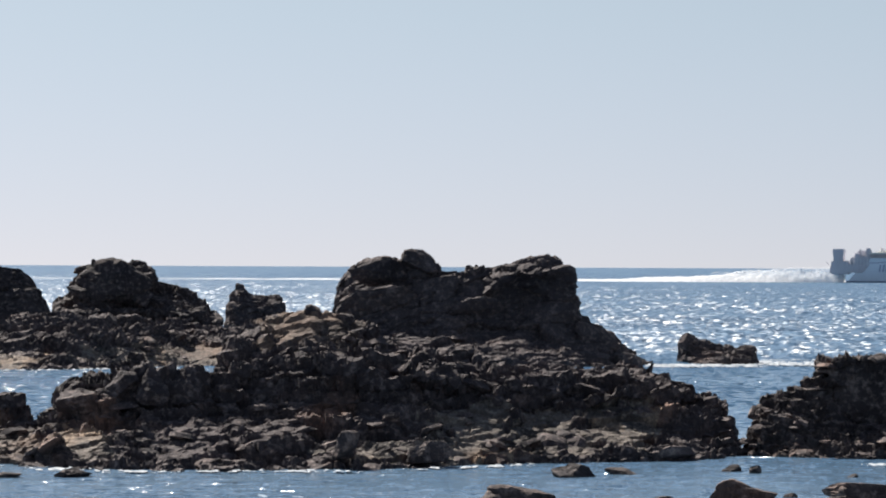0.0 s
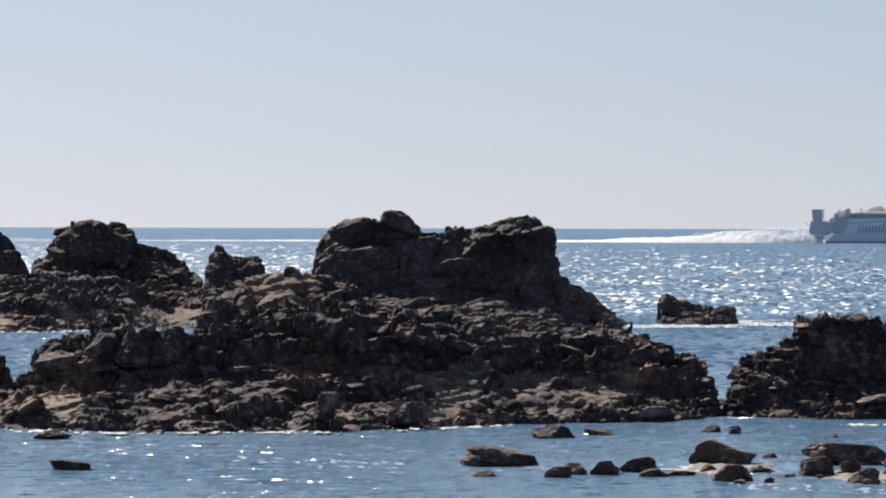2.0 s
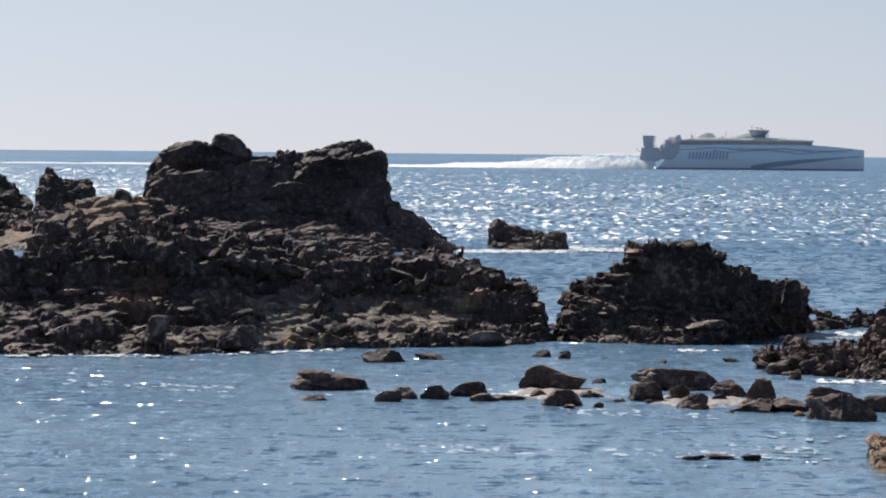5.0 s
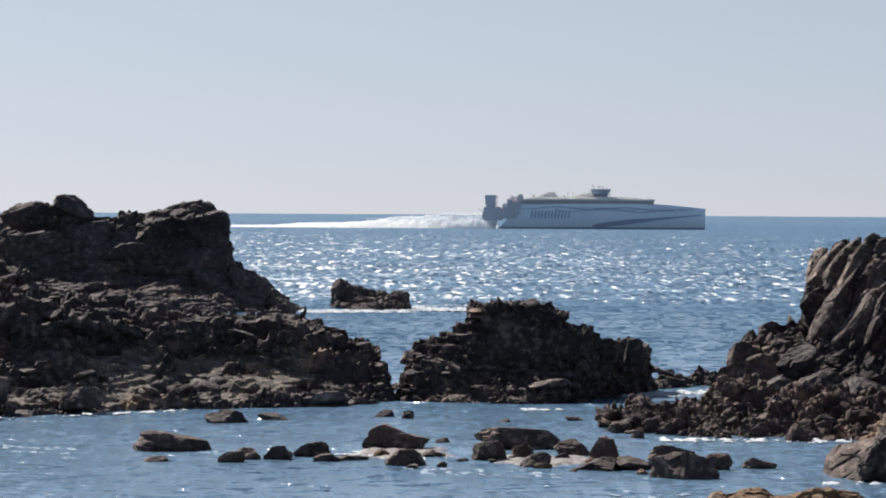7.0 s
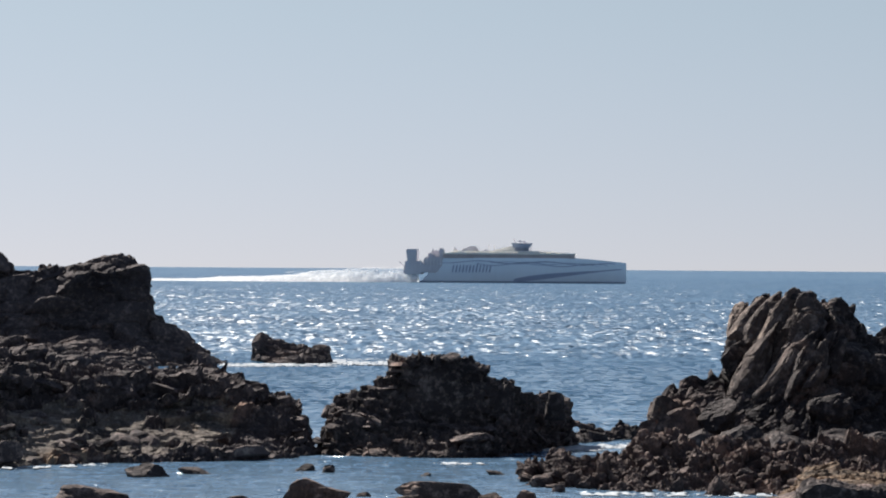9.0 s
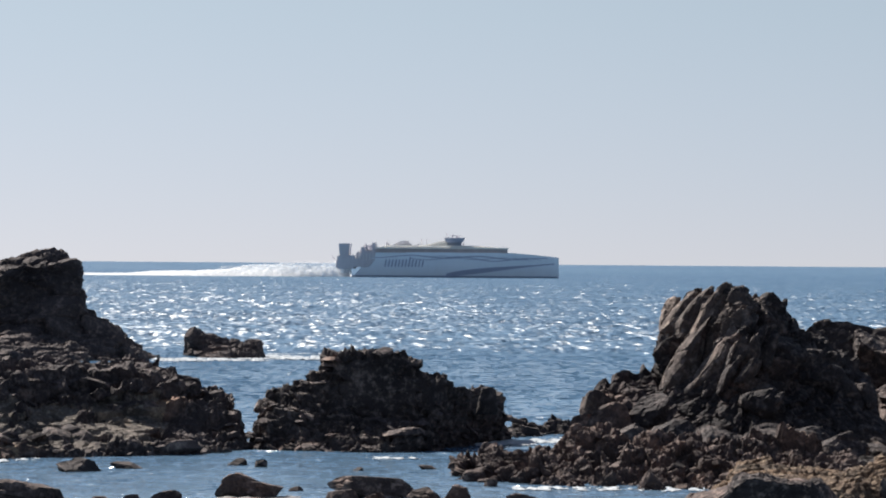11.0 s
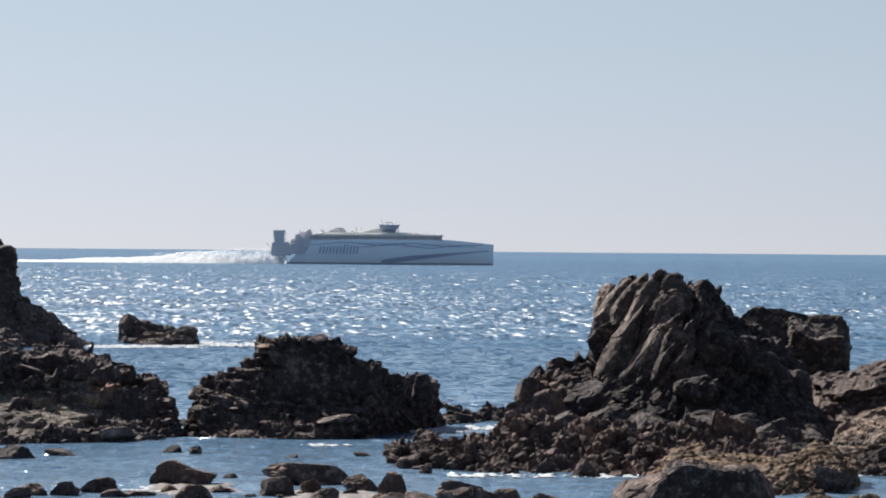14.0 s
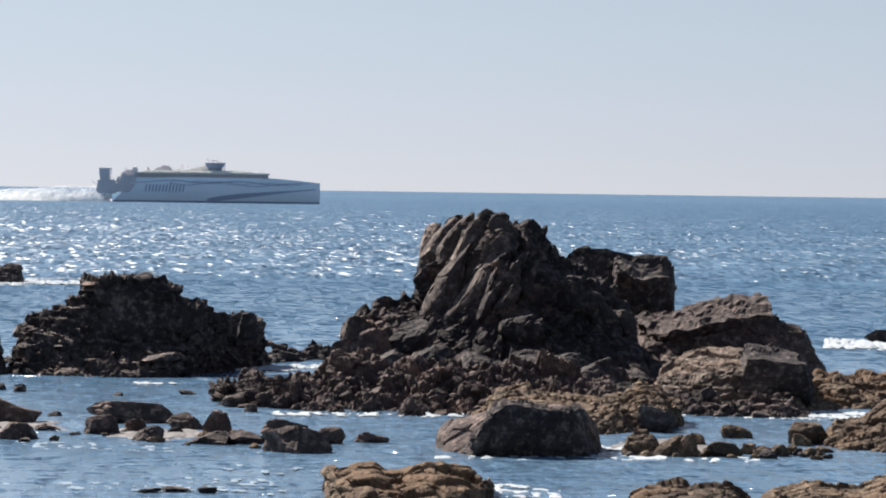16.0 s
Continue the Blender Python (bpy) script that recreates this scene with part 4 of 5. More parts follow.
for i, (x, y, z, width, height) in enumerate([(-6.7, 5.6, 0.5, 2.0, 2.0), (-5.5, 4.8, 0.7, 2.3, 2.3), (-4.3, 3.0, 0.5, 2.4, 1.7), (-6.1, 8.2, 1.7, 1.9, 1.9), (-2.6, 2.6, 0.9, 2.2, 1.5), (-0.6, 1.4, 0.6, 2.6, 1.6), (-3.6, 5.6, 1.6, 2.2, 1.8), (1.6, 1.4, 0.8, 2.2, 1.5), (3.4, 0.0, 0.5, 2.5, 1.7), (5.2, -1.6, 0.3, 2.2, 1.8)]):
    lodged(rock, "block", MAT_BROWN if i < 2 else MAT_DARK, 870 + i, x, y - 0.1 * width, z - 0.25, width, width * 0.9, height, -14, taper=0.1)
rock = outcrop(
    "crag", "square-ended dark overhanging rock beside the fluted crag", MAT_DARK, 181,
    az=7.99, dist=197.8, back=12,
    foot=[(-3.9, 1.4), (-1.9, 0.5), (0.0, 1.5), (1.7, 3.4), (3.1, 5.6)],
    ridges=[
        (3.2, [(-3.91, 0.06), (-3.42, 2.91), (-2.02, 4.06), (-0.04, 4.64), (0.52, 4.93), (2.63, 5.07), (2.86, 4.81), (2.84, 3.54), (3.03, 1.84), (3.15, 0.29)]),
        (4.0, [(-3.92, 0.48), (-3.39, 5.39), (-2.82, 6.03), (-2.36, 6.38), (-1.5, 6.65), (-0.98, 6.51), (-0.58, 6.57), (0.52, 6.29), (1.38, 6.13), (2.3, 6.02), (2.73, 5.71), (2.79, 5.16), (2.99, 5.02), (2.91, 4.44), (2.89, 3.29), (3.08, 1.71), (3.21, 0.12)]),],
    step=0.08,rough=0.3,big=2.4,tall=0.5,rise=0.8,ledge=0.1,stones=6,stone_size=(0.4,1.3),trim=0.2,fine=0.5)
hewn(rock, "block", MAT_DARK, 160, [(0.2, 3.8, 2.2), (2.85, 4.0, 2.3), (2.95, 1.0, 5.2), (-0.2, 0.9, 5.0), (-0.31, 6.0, 2.0), (2.95, 6.0, 2.2), (2.63, 5.4, 5.9), (-0.52, 5.4, 6.3)], 0.25)
for i, (x, y, z, width, height) in enumerate([(1.69, 3.6, 4.1, 2.36, 2.02)]):
    lodged(rock, "block", MAT_DARK, 700 + i, x, y, z, width, width * 0.8, height)
outcrop(
    "reef", "rubbly brown reef apron awash at the foot of the crag", MAT_BROWN, 198,
    az=3.62, dist=166.2, back=12,
    foot=[(-4.6, 15.1), (-3.9, 3.2), (-2.4, 1.3), (0.0, -0.4), (2.3, -2.1), (4.2, -2.7), (6.1, -1.2), (7.9, -2.1), (10.1, -3.8), (12.3, -5.4)],
    ridges=[
        (1.5, [(-4.22, 0.71), (-3.7, 0.24), (-2.87, 0.77), (-1.91, 0.59), (-0.72, 0.79), (0.47, 0.68), (1.9, 0.81), (3.33, 0.73), (5.23, 0.84), (8.09, 0.62), (10.47, 0.52), (12.85, 0.54)]),
        (5, [(-4.31, 0.53), (-4.14, 0.82), (-3.17, 0.93), (-2.35, 1.13), (-1.47, 1.04), (-0.64, 1.24), (0.23, 1.15), (0.57, 1.79), (1.07, 2.28), (2.17, 2.21), (3.39, 1.86), (4.84, 2.06), (6.3, 1.88), (8.25, 1.78), (10.68, 1.67), (13.1, 1.69)]),],
    step=0.07,rough=0.75,big=1.1,tall=0.9,wide=1.0,rise=0.4,ledge=0.15,stones=220,stone_size=(0.15,0.65),stone_flat=0.8,trim=0.7)
rock = outcrop(
    "slab", "tilted brown rock slab with a dark undercut edge", MAT_BROWN, 215,
    az=9.37, dist=187.8, back=15,
    foot=[(-3.8, -6.4), (-2.1, -5.8), (0.0, -5.1), (2.1, -3.4), (3.7, -0.9), (5.9, 1.9)],
    ridges=[
        (3.5, [(-4.06, -0.24), (-3.81, 1.12), (-2.19, 1.85), (-0.3, 2.1), (2.13, 2.19), (2.99, 2.26), (4.29, 1.79), (5.38, 1.0), (5.93, 0.19)]),
        (3.9, [(-4.03, 0.55), (-3.56, 1.98), (-2.21, 2.38), (-0.31, 2.79), (1.58, 3.31), (3.0, 3.65), (3.31, 3.12), (4.39, 2.86), (4.84, 2.19), (5.77, 0.93), (6.0, 0.17)]),
        (9.5, [(-4.07, 0.85), (-3.91, 3.21), (-3.13, 3.3), (-1.73, 3.52), (-1.32, 3.78), (-0.07, 4.11), (1.32, 4.38), (2.1, 4.45), (2.21, 4.64), (2.44, 4.42), (2.56, 3.81), (3.17, 3.54), (3.85, 3.16), (4.52, 2.95), (4.98, 2.12), (5.88, 0.79), (6.18, -0.1)]),],
    step=0.07,rough=0.2,big=2.6,tall=0.3,bed=(0,-12),rise=0.5,ledge=0.25,stones=10,trim=5)
hewn(rock, "slab", MAT_BROWN, 178, [(-1.93, 5.0, 1.44), (3.01, 5.6, 2.1), (3.12, 3.7, 3.66), (-2.25, 3.0, 2.35), (-3.93, 9.5, 0.85), (3.21, 9.5, 0.97), (2.35, 9.5, 4.48), (-4.07, 9.5, 3.09)], 0.2, 1.2, 0.3, worn=0.1, warp=0.06, ledge=0.4)
lodged(rock, "block", MAT_BROWN, 720, 2.25, 9.0, 3.7, 0.7, 0.6, 0.62)
rock = outcrop(
    "slab", "brown sloping slab, the shade of its sheer end coloured dark", MAT_RUST, 232,
    az=9.61, dist=170.0, back=12,
    foot=[(-3.4, 1.6), (-2.2, 0.2), (0.2, -0.8), (2.6, -0.9), (3.6, 0.3)],
    ridges=[
        (1.5, [(-3.4, 0.17), (-3.05, 0.79), (-1.71, 0.69), (0.23, 0.84), (2.17, 0.73), (3.26, 0.65), (3.63, 0.12)]),
        (4, [(-3.4, 0.16), (-3.23, 1.52), (-2.61, 1.9), (-1.51, 2.05), (0.21, 2.25), (1.44, 2.34), (3.16, 1.75), (3.47, 0.77), (3.73, 0.04)]),
        (7.5, [(-3.42, 0.23), (-3.24, 1.44), (-2.3, 2.34), (-1.3, 2.68), (-0.3, 2.82), (0.96, 2.74), (1.96, 2.66), (2.84, 2.29), (3.47, 1.8), (3.59, 0.6), (3.85, -0.15)]),],
    step=0.07,rough=0.22,big=2.0,tall=0.35,bed=(0,-12),rise=0.5,ledge=0.25,stones=10,trim=5)
hewn(rock, "slab", MAT_RUST, 187, [(-3.14, 0.6, -0.04), (1.49, 0.8, 0.03), (0.75, 2.4, 1.93), (-2.98, 1.6, 0.93), (-3.32, 7.5, -0.28), (3.6, 7.5, 0.05), (2.06, 7.5, 2.73), (-3.04, 7.5, 1.74)], 0.26, 1.0, 0.3, worn=0.15, warp=0.08, ledge=0.3)
# overhanging end in darker rock than the slab: its shade is in the colour
hewn(rock, "block", MAT_DARK, 191, [(0.3, 2.2, 0.2), (3.5, 2.3, 0.1), (3.35, -0.1, 1.75), (0.75, -0.5, 2.2), (0.2, 6.0, 0.1), (3.7, 6.0, 0.1), (2.9, 6.0, 2.2), (0.6, 6.0, 2.75)], 0.2, 1.2, worn=0.15, warp=0.07)
outcrop(
    "reef", "low rubbly brown rocks under the slab's overhanging end", MAT_BROWN, 241,
    az=9.85, dist=164.8, back=6,
    foot=[(-2.9, 1.4), (-1.6, 0.3), (0.0, 0.1), (1.4, -0.2), (2.7, 0.9)],
    ridges=[
        (1.5, [(-2.9, 0.1), (-2.2, 0.4), (-1.0, 0.35), (0.2, 0.5), (1.3, 0.45), (2.2, 0.3), (2.7, 0.05)]),
        (3.2, [(-2.9, 0.2), (-2.0, 0.6), (-0.8, 0.7), (0.4, 0.8), (1.6, 0.7), (2.4, 0.5), (2.8, 0.1)]),],
    step=0.07,rough=0.5,big=1.0,tall=0.6,rise=0.3,ledge=0.2,stones=50,stone_size=(0.2,0.7),stone_flat=0.6,trim=0.4)
outcrop(
    "reef", "low brown bedded reef beside the slabs", MAT_WEED, 249,
    az=11.31, dist=174.3, back=11,
    foot=[(-2.3, -2.6), (-1.2, -1.3), (0.0, 0.0), (2.5, 0.9), (6.4, 2.2)],
    ridges=[
        (2.5, [(-2.36, -0.13), (-1.88, 0.63), (-0.76, 0.77), (0.49, 0.62), (2.47, 0.71), (4.94, 0.75), (6.43, 0.16)]),
        (6, [(-2.41, -0.19), (-2.05, 0.91), (-1.34, 1.33), (-0.53, 1.3), (0.48, 1.26), (1.7, 1.23), (3.01, 1.43), (5.03, 1.34), (6.56, 0.1)]),],
    step=0.08,rough=0.35,big=1.8,tall=0.3,bed=(0,-8),rise=0.3,ledge=0.4,stones=36,stone_size=(0.3,0.9),stone_flat=0.4)
outcrop(
    "reef", "brown weed-covered mound of rock", MAT_WEED, 266,
    az=7.60, dist=153.6, back=12,
    foot=[(-4.7, 3.8), (-3.3, 1.1), (-1.5, -0.7), (0.4, -1.0), (2.8, 1.6), (3.8, 5.5)],
    ridges=[
        (3, [(-4.66, 0.2), (-3.77, 0.88), (-2.0, 0.97), (-0.23, 0.9), (1.09, 1.0), (1.98, 0.88), (2.64, 0.84), (3.48, 0.81), (3.7, 0.24)]),
        (8, [(-4.81, 0.02), (-3.67, 1.18), (-2.53, 1.47), (-1.15, 1.03), (0.67, 0.91), (1.35, 1.24), (2.03, 1.75), (2.83, 1.48), (3.17, 1.17), (3.68, 0.67), (3.87, -0.06)]),],
    step=0.07,rough=0.32,big=1.6,tall=0.3,bed=(0,10),rise=0.3,ledge=0.4,fine=0.6,stones=22,stone_size=(0.2,0.6),stone_flat=0.5,trim=0.4)
outcrop(
    "reef", "greenish brown weedy rock at the water's edge", MAT_WEED, 283,
    az=11.80, dist=146.9, back=9,
    foot=[(-2.2, 0.9), (-1.2, -1.3), (0.0, -1.6), (1.6, -1.1), (3.3, 2.7)],
    ridges=[
        (1.5, [(-2.19, 0.05), (-1.68, 0.56), (-0.63, 0.46), (0.2, 0.68), (1.65, 0.75), (3.32, 0.28)]),
        (4.5, [(-2.24, -0.1), (-1.93, 0.59), (-1.29, 0.82), (-0.66, 0.96), (-0.34, 1.18), (0.14, 1.49), (1.25, 1.51), (2.52, 1.15), (3.39, 0.1)]),],
    step=0.07,rough=0.45,big=1.2,tall=0.6,rise=0.4,ledge=0.1,tilt=0.4,stones=40,stone_size=(0.25,0.8))
rock = outcrop(
    "large_boulder", "large pale-topped boulder, the shade of its flat face coloured dark", MAT_BROWN, 300,
    az=6.59, dist=140.6, back=5,
    foot=[(-3.1, 3.7), (-2.6, 0.8), (-1.6, -0.3), (0.1, 0.3), (1.5, 0.5), (2.5, 1.2), (3.1, 3.6)],
    ridges=[
        ([(-3, 2.6), (-1.3, 0.5), (-0.2, -0.5), (2, 0.1), (3, 2.6)], [(-3.01, 0.21), (-2.85, 0.48), (-2.51, 0.74), (-1.91, 0.95), (-1.11, 1.16), (0.09, 1.46), (1.29, 1.47), (2.29, 1.28), (2.81, 0.88), (3.04, 0.25)]),
        ([(-3, 3.4), (-0.3, 1.2), (2, 1.8), (3, 3.4)], [(-3.02, 0.29), (-2.86, 0.65), (-2.42, 1.07), (-1.53, 1.3), (-0.72, 1.53), (-0.22, 1.66), (0.29, 1.77), (0.89, 1.67), (1.5, 1.68), (2.35, 1.44), (2.64, 1.16), (2.88, 0.96), (3.05, 0.26)]),],
    step=0.045,rough=0.24,big=2.2,tall=0.7,fine=0.6,rise=0.5,ledge=0.0,gap=0.1)
# front block in dark rock deepens the face's shade by colour
hewn(rock, "block", MAT_DARK, 223, [(-2.3, -0.9, -0.4), (2.8, -0.8, -0.5), (1.75, -2.0, 1.72), (-0.55, -2.2, 1.86), (-2.4, 2.6, -0.25), (3.1, 2.6, -0.18), (2.32, 2.2, 1.5), (-0.9, 2.2, 1.5)], 0.2, 0.9, worn=0.34, warp=0.1)
outcrop(
    "reef", "cluster of brown weedy rocks awash", MAT_WEED, 317,
    az=4.93, dist=115.5, back=8,
    foot=[(-2.7, 8.9), (-1.9, 2.8), (-1.0, -0.1), (0.0, -1.4), (1.3, -0.4), (2.3, 2.3), (3.0, 7.8)],
    ridges=[
        (1.5, [(-2.5, 0.2), (-2.17, 0.55), (-1.67, 0.48), (-0.84, 0.62), (-0.0, 0.36), (0.99, 0.6), (1.82, 0.48), (2.65, 0.5), (2.85, 0.1)]),
        (4.5, [(-2.53, 0.1), (-2.33, 0.55), (-2.02, 0.86), (-1.41, 1.07), (-0.95, 1.1), (-0.73, 1.07), (-0.59, 0.87), (-0.18, 0.94), (0.26, 1.08), (0.87, 1.17), (1.11, 1.09), (1.39, 0.96), (1.96, 0.89), (2.37, 0.75), (2.78, 0.45), (2.89, 0.1)]),],
    step=0.05,rough=0.4,big=1.0,tall=0.7,rise=0.3,ledge=0.0,tilt=0.25,fine=0.4,stones=8,stone_size=(0.2,0.5),stone_flat=0.6)
outcrop(
    "reef", "low brown weedy rocks close inshore", MAT_WEED, 334,
    az=9.03, dist=113.0, back=8,
    foot=[(-1.8, 3.5), (-1.0, 0.7), (0.0, -0.9), (1.2, 0.8), (1.9, 4.4)],
    ridges=[
        (2, [(-1.8, 0.21), (-1.4, 0.54), (-0.58, 0.47), (0.4, 0.57), (1.37, 0.46), (1.87, 0.27)]),
        (4.5, [(-1.84, 0.04), (-1.6, 0.54), (-1.07, 0.75), (-0.6, 0.8), (-0.23, 0.87), (-0.0, 0.81), (0.56, 0.88), (1.1, 0.81), (1.48, 0.67), (1.9, 0.24)]),],
    step=0.055,rough=0.35,big=0.9,tall=0.7,rise=0.3,ledge=0.0,tilt=0.25,fine=0.4,stones=6,stone_size=(0.2,0.5),stone_flat=0.6)
outcrop(
    "reef", "rounded reddish brown rocks close inshore", MAT_WEED, 351,
    az=11.17, dist=112.2, back=9,
    foot=[(-2.3, 5.3), (-1.3, 2.5), (0.0, -0.9), (1.9, -0.4), (3.5, 1.9)],
    ridges=[
        (2, [(-2.26, 0.35), (-1.62, 0.56), (-0.66, 0.71), (0.31, 0.65), (1.27, 0.91), (2.55, 0.93), (3.52, 0.31)]),
        (5, [(-2.32, 0.19), (-1.8, 0.52), (-1.34, 0.66), (-0.81, 0.87), (-0.32, 0.85), (0.15, 0.79), (0.64, 0.8), (0.97, 0.97), (1.43, 1.1), (2.28, 1.28), (3.6, 0.4)]),],
    step=0.055,rough=0.35,big=1.0,tall=0.7,rise=0.3,ledge=0.0,tilt=0.25,fine=0.4,stones=6,stone_size=(0.2,0.5),stone_flat=0.6)

# ---- loose boulders: bearing, distance, width, height ----
for i, (az, dist, width, height) in enumerate([(-3.95, 154.1, 3.11, 0.66), (-4.19, 147.3, 0.98, 0.23), (-3.11, 146.6, 1.08, 0.48), (-2.85, 148.9, 0.97, 0.47), (-2.43, 149.0, 1.21, 0.53), (-1.94, 151.2, 1.42, 0.52), (-1.72, 147.9, 1.15, 0.31), (-1.37, 149.0, 1.27, 0.19)]):
    boulder(MAT_BROWN, 866 + i, az, dist, width, height, "dark brown wet boulder awash in the shallows", "boulders strewn in the shallows")
for i, (az, dist, width, height) in enumerate([(-0.72, 155.2, 2.75, 0.97), (-0.61, 145.7, 1.53, 0.62), (-0.17, 151.2, 0.97, 0.19), (-0.07, 159.9, 0.59, 0.23), (0.98, 155.9, 3.56, 0.77), (0.62, 148.8, 1.35, 0.74), (1.07, 150.3, 0.85, 0.6), (1.28, 145.2, 1.2, 0.58), (1.78, 152.7, 1.43, 0.65)]):
    boulder(MAT_BROWN, 753 + i, az, dist, width, height, "dark brown angular boulder standing in the shallows", "boulders strewn in the shallows")
for i, (az, dist, width, height) in enumerate([(2.25, 149.5, 1.27, 0.91), (2.13, 143.1, 1.83, 0.49), (2.65, 143.9, 1.63, 0.49), (3.23, 150.1, 1.83, 0.53), (3.39, 139.5, 2.55, 0.99), (3.88, 144.6, 1.23, 0.62), (4.49, 145.6, 1.28, 0.41), (2.67, 166.9, 0.81, 0.21)]):
    boulder(MAT_BROWN, 981 + i, az, dist, width, height, "brown angular boulder standing in the shallows", "boulders strewn in the shallows")
for i, (az, dist, width, height) in enumerate([(-3.17, 173.6, 2.22, 0.59), (-2.47, 176.2, 1.78, 0.28), (-0.9, 179.2, 0.92, 0.33), (-0.58, 178.0, 0.58, 0.38), (0.83, 175.5, 0.5, 0.17), (1.84, 177.0, 1.06, 0.2)]):
    boulder(MAT_DARK, 418 + i, az, dist, width, height, "low flat rock just clear of the water", "low rocks off the reef")
for i, (az, dist, width, height) in enumerate([(8.34, 141.1, 1.4, 0.92), (8.74, 140.7, 1.24, 0.8), (9.05, 140.5, 0.78, 0.8), (9.15, 146.5, 0.77, 0.48), (9.51, 141.2, 1.44, 0.52), (9.72, 151.6, 1.25, 0.49), (9.9, 143.3, 0.49, 0.37), (10.16, 142.2, 0.65, 0.28), (10.41, 143.0, 0.49, 0.24), (10.75, 148.4, 1.68, 0.91), (10.67, 147.6, 0.84, 0.46), (10.98, 144.7, 0.74, 0.21)]):
    boulder(MAT_WEED, 1182 + i, az, dist, width, height, "rounded weedy brown boulder near the shore", "boulders along the shore", 0.3)
boulder(MAT_DARK, 1213, 8.65, 155.3, 1.5, 1.2, "dark overhanging boulder beside the weedy mound", "boulders along the shore", 0.25, 0.75)
rng = np.random.RandomState(41)
for i in range(46):
    # small stones crowd the shallows between the larger boulders
    az, dist = (8.2 + 2.9 * ((i * 0.618) % 1), 140.0 + abs(rng.normal()) * 2.5) if i < 30 else (-1.0 + 4.9 * ((i * 0.618) % 1), 146.0 + rng.normal() * 3)
    width = rng.uniform(0.3, 0.75)
    boulder(MAT_WEED if i % 3 else MAT_DARK, 1230 + i, az, dist, width, width * rng.uniform(0.3, 0.6), "small wet stone among the larger boulders", "small stones in the shallows", 0.2)
for i, (az, dist, width, height) in enumerate([(1.3, 121.4, 0.78, 0.12), (1.69, 121.8, 0.86, 0.14), (2.12, 121.5, 0.64, 0.19)]):
    boulder(MAT_DARK, 449 + i, az, dist, width, height, "dark rock barely breaking the surface", "rocks barely breaking the surface")
for i, (az, dist, width, height) in enumerate([(1.64, 122.4, 0.78, 0.1), (2.09, 122.5, 0.45, 0.14)]):
    boulder(MAT_DARK, 499 + i, az, dist, width, height, "dark rock barely breaking the surface", "rocks barely breaking the surface")
for i, (az, dist, width, height) in enumerate([(-10.14, 151.5, 1.83, 0.39), (-11.65, 171.9, 0.98, 0.34), (-11.29, 172.8, 1.23, 0.25), (-10.38, 172.6, 1.79, 0.44)]):
    boulder(MAT_DARK, 1075 + i, az, dist, width, height, "low dark rock in front of the reef", "low rocks off the reef")
for i, (az, dist, width, height) in enumerate([(11.81, 250.3, 2.56, 0.78)]):
    boulder(MAT_DARK, 950 + i, az, dist, width, height, "dark rock out in breaking water", "far rocks")
for i, (az, dist, width, height) in enumerate([(2.48, 178.6, 1.57, 0.56), (2.5, 167.8, 1.07, 0.52), (3.57, 183.0, 1.3, 0.68), (5.04, 163.6, 1.16, 0.81), (2.74, 164.6, 0.58, 0.33)]):
    boulder(MAT_BROWN, 544 + i, az, dist, width, height, "rough brown stone at the edge of the reef", "stones edging the reef")


def sand_material():
    m, n, l, p = material("wet_sand")
    co = n.new("ShaderNodeTexCoord").outputs["Object"]
    l.new(ramp(n, l, tex_noise(n, l, co, 1.6, 5, 0.65), (0.35, (0.09, 0.082, 0.08)), (0.65, (0.19, 0.165, 0.155))), p.inputs["Base Color"])
    p.inputs["Roughness"].default_value = 0.6
    l.new(bumped(n, l, tex_noise(n, l, co, 9.0, 5, 0.7), 0.5, 0.03), p.inputs["Normal"])
    return m


MAT_SAND = sand_material()


def shoal(label, az, dist, width, deep, seed):
    """A low bank of sand and shell barely clear of the water, with a ragged rim."""
    xs, ys = np.linspace(-0.62, 0.62, 90), np.linspace(-0.62, 0.62, 40)
    X, Y = np.meshgrid(xs * width, ys * deep)
    flat = np.stack([X, Y * 0.4, 0 * X + seed], 2).reshape(-1, 3)
    r = np.hypot(X / width, Y / deep) * 2
    Z = 0.3 * (1 - r) - 0.06 + 0.12 * fbm(flat, 0.8, seed, 4).reshape(X.shape)
    Z = np.minimum(Z, 0.07 + 0.03 * fbm(flat, 0.4, seed + 3, 3).reshape(X.shape))
    ob = new("sandbar", grid_mesh("sandbar", np.stack([X, Y, Z], 2), MAT_SAND))
    ob.matrix_world = place(az, dist)
    return tagged(ob, label, "sandbar")


shoal("pale pinkish sandbar awash round the boulders", -0.75, 154.0, 4.6, 9.0, 3)
shoal("pale wet sandbar awash beside the broad boulders", 1.5, 149.5, 5.0, 7.0, 8)
shoal("pale wet sandbar between weedy boulders and mound", 8.7, 146.0, 5.0, 9.0, 12)


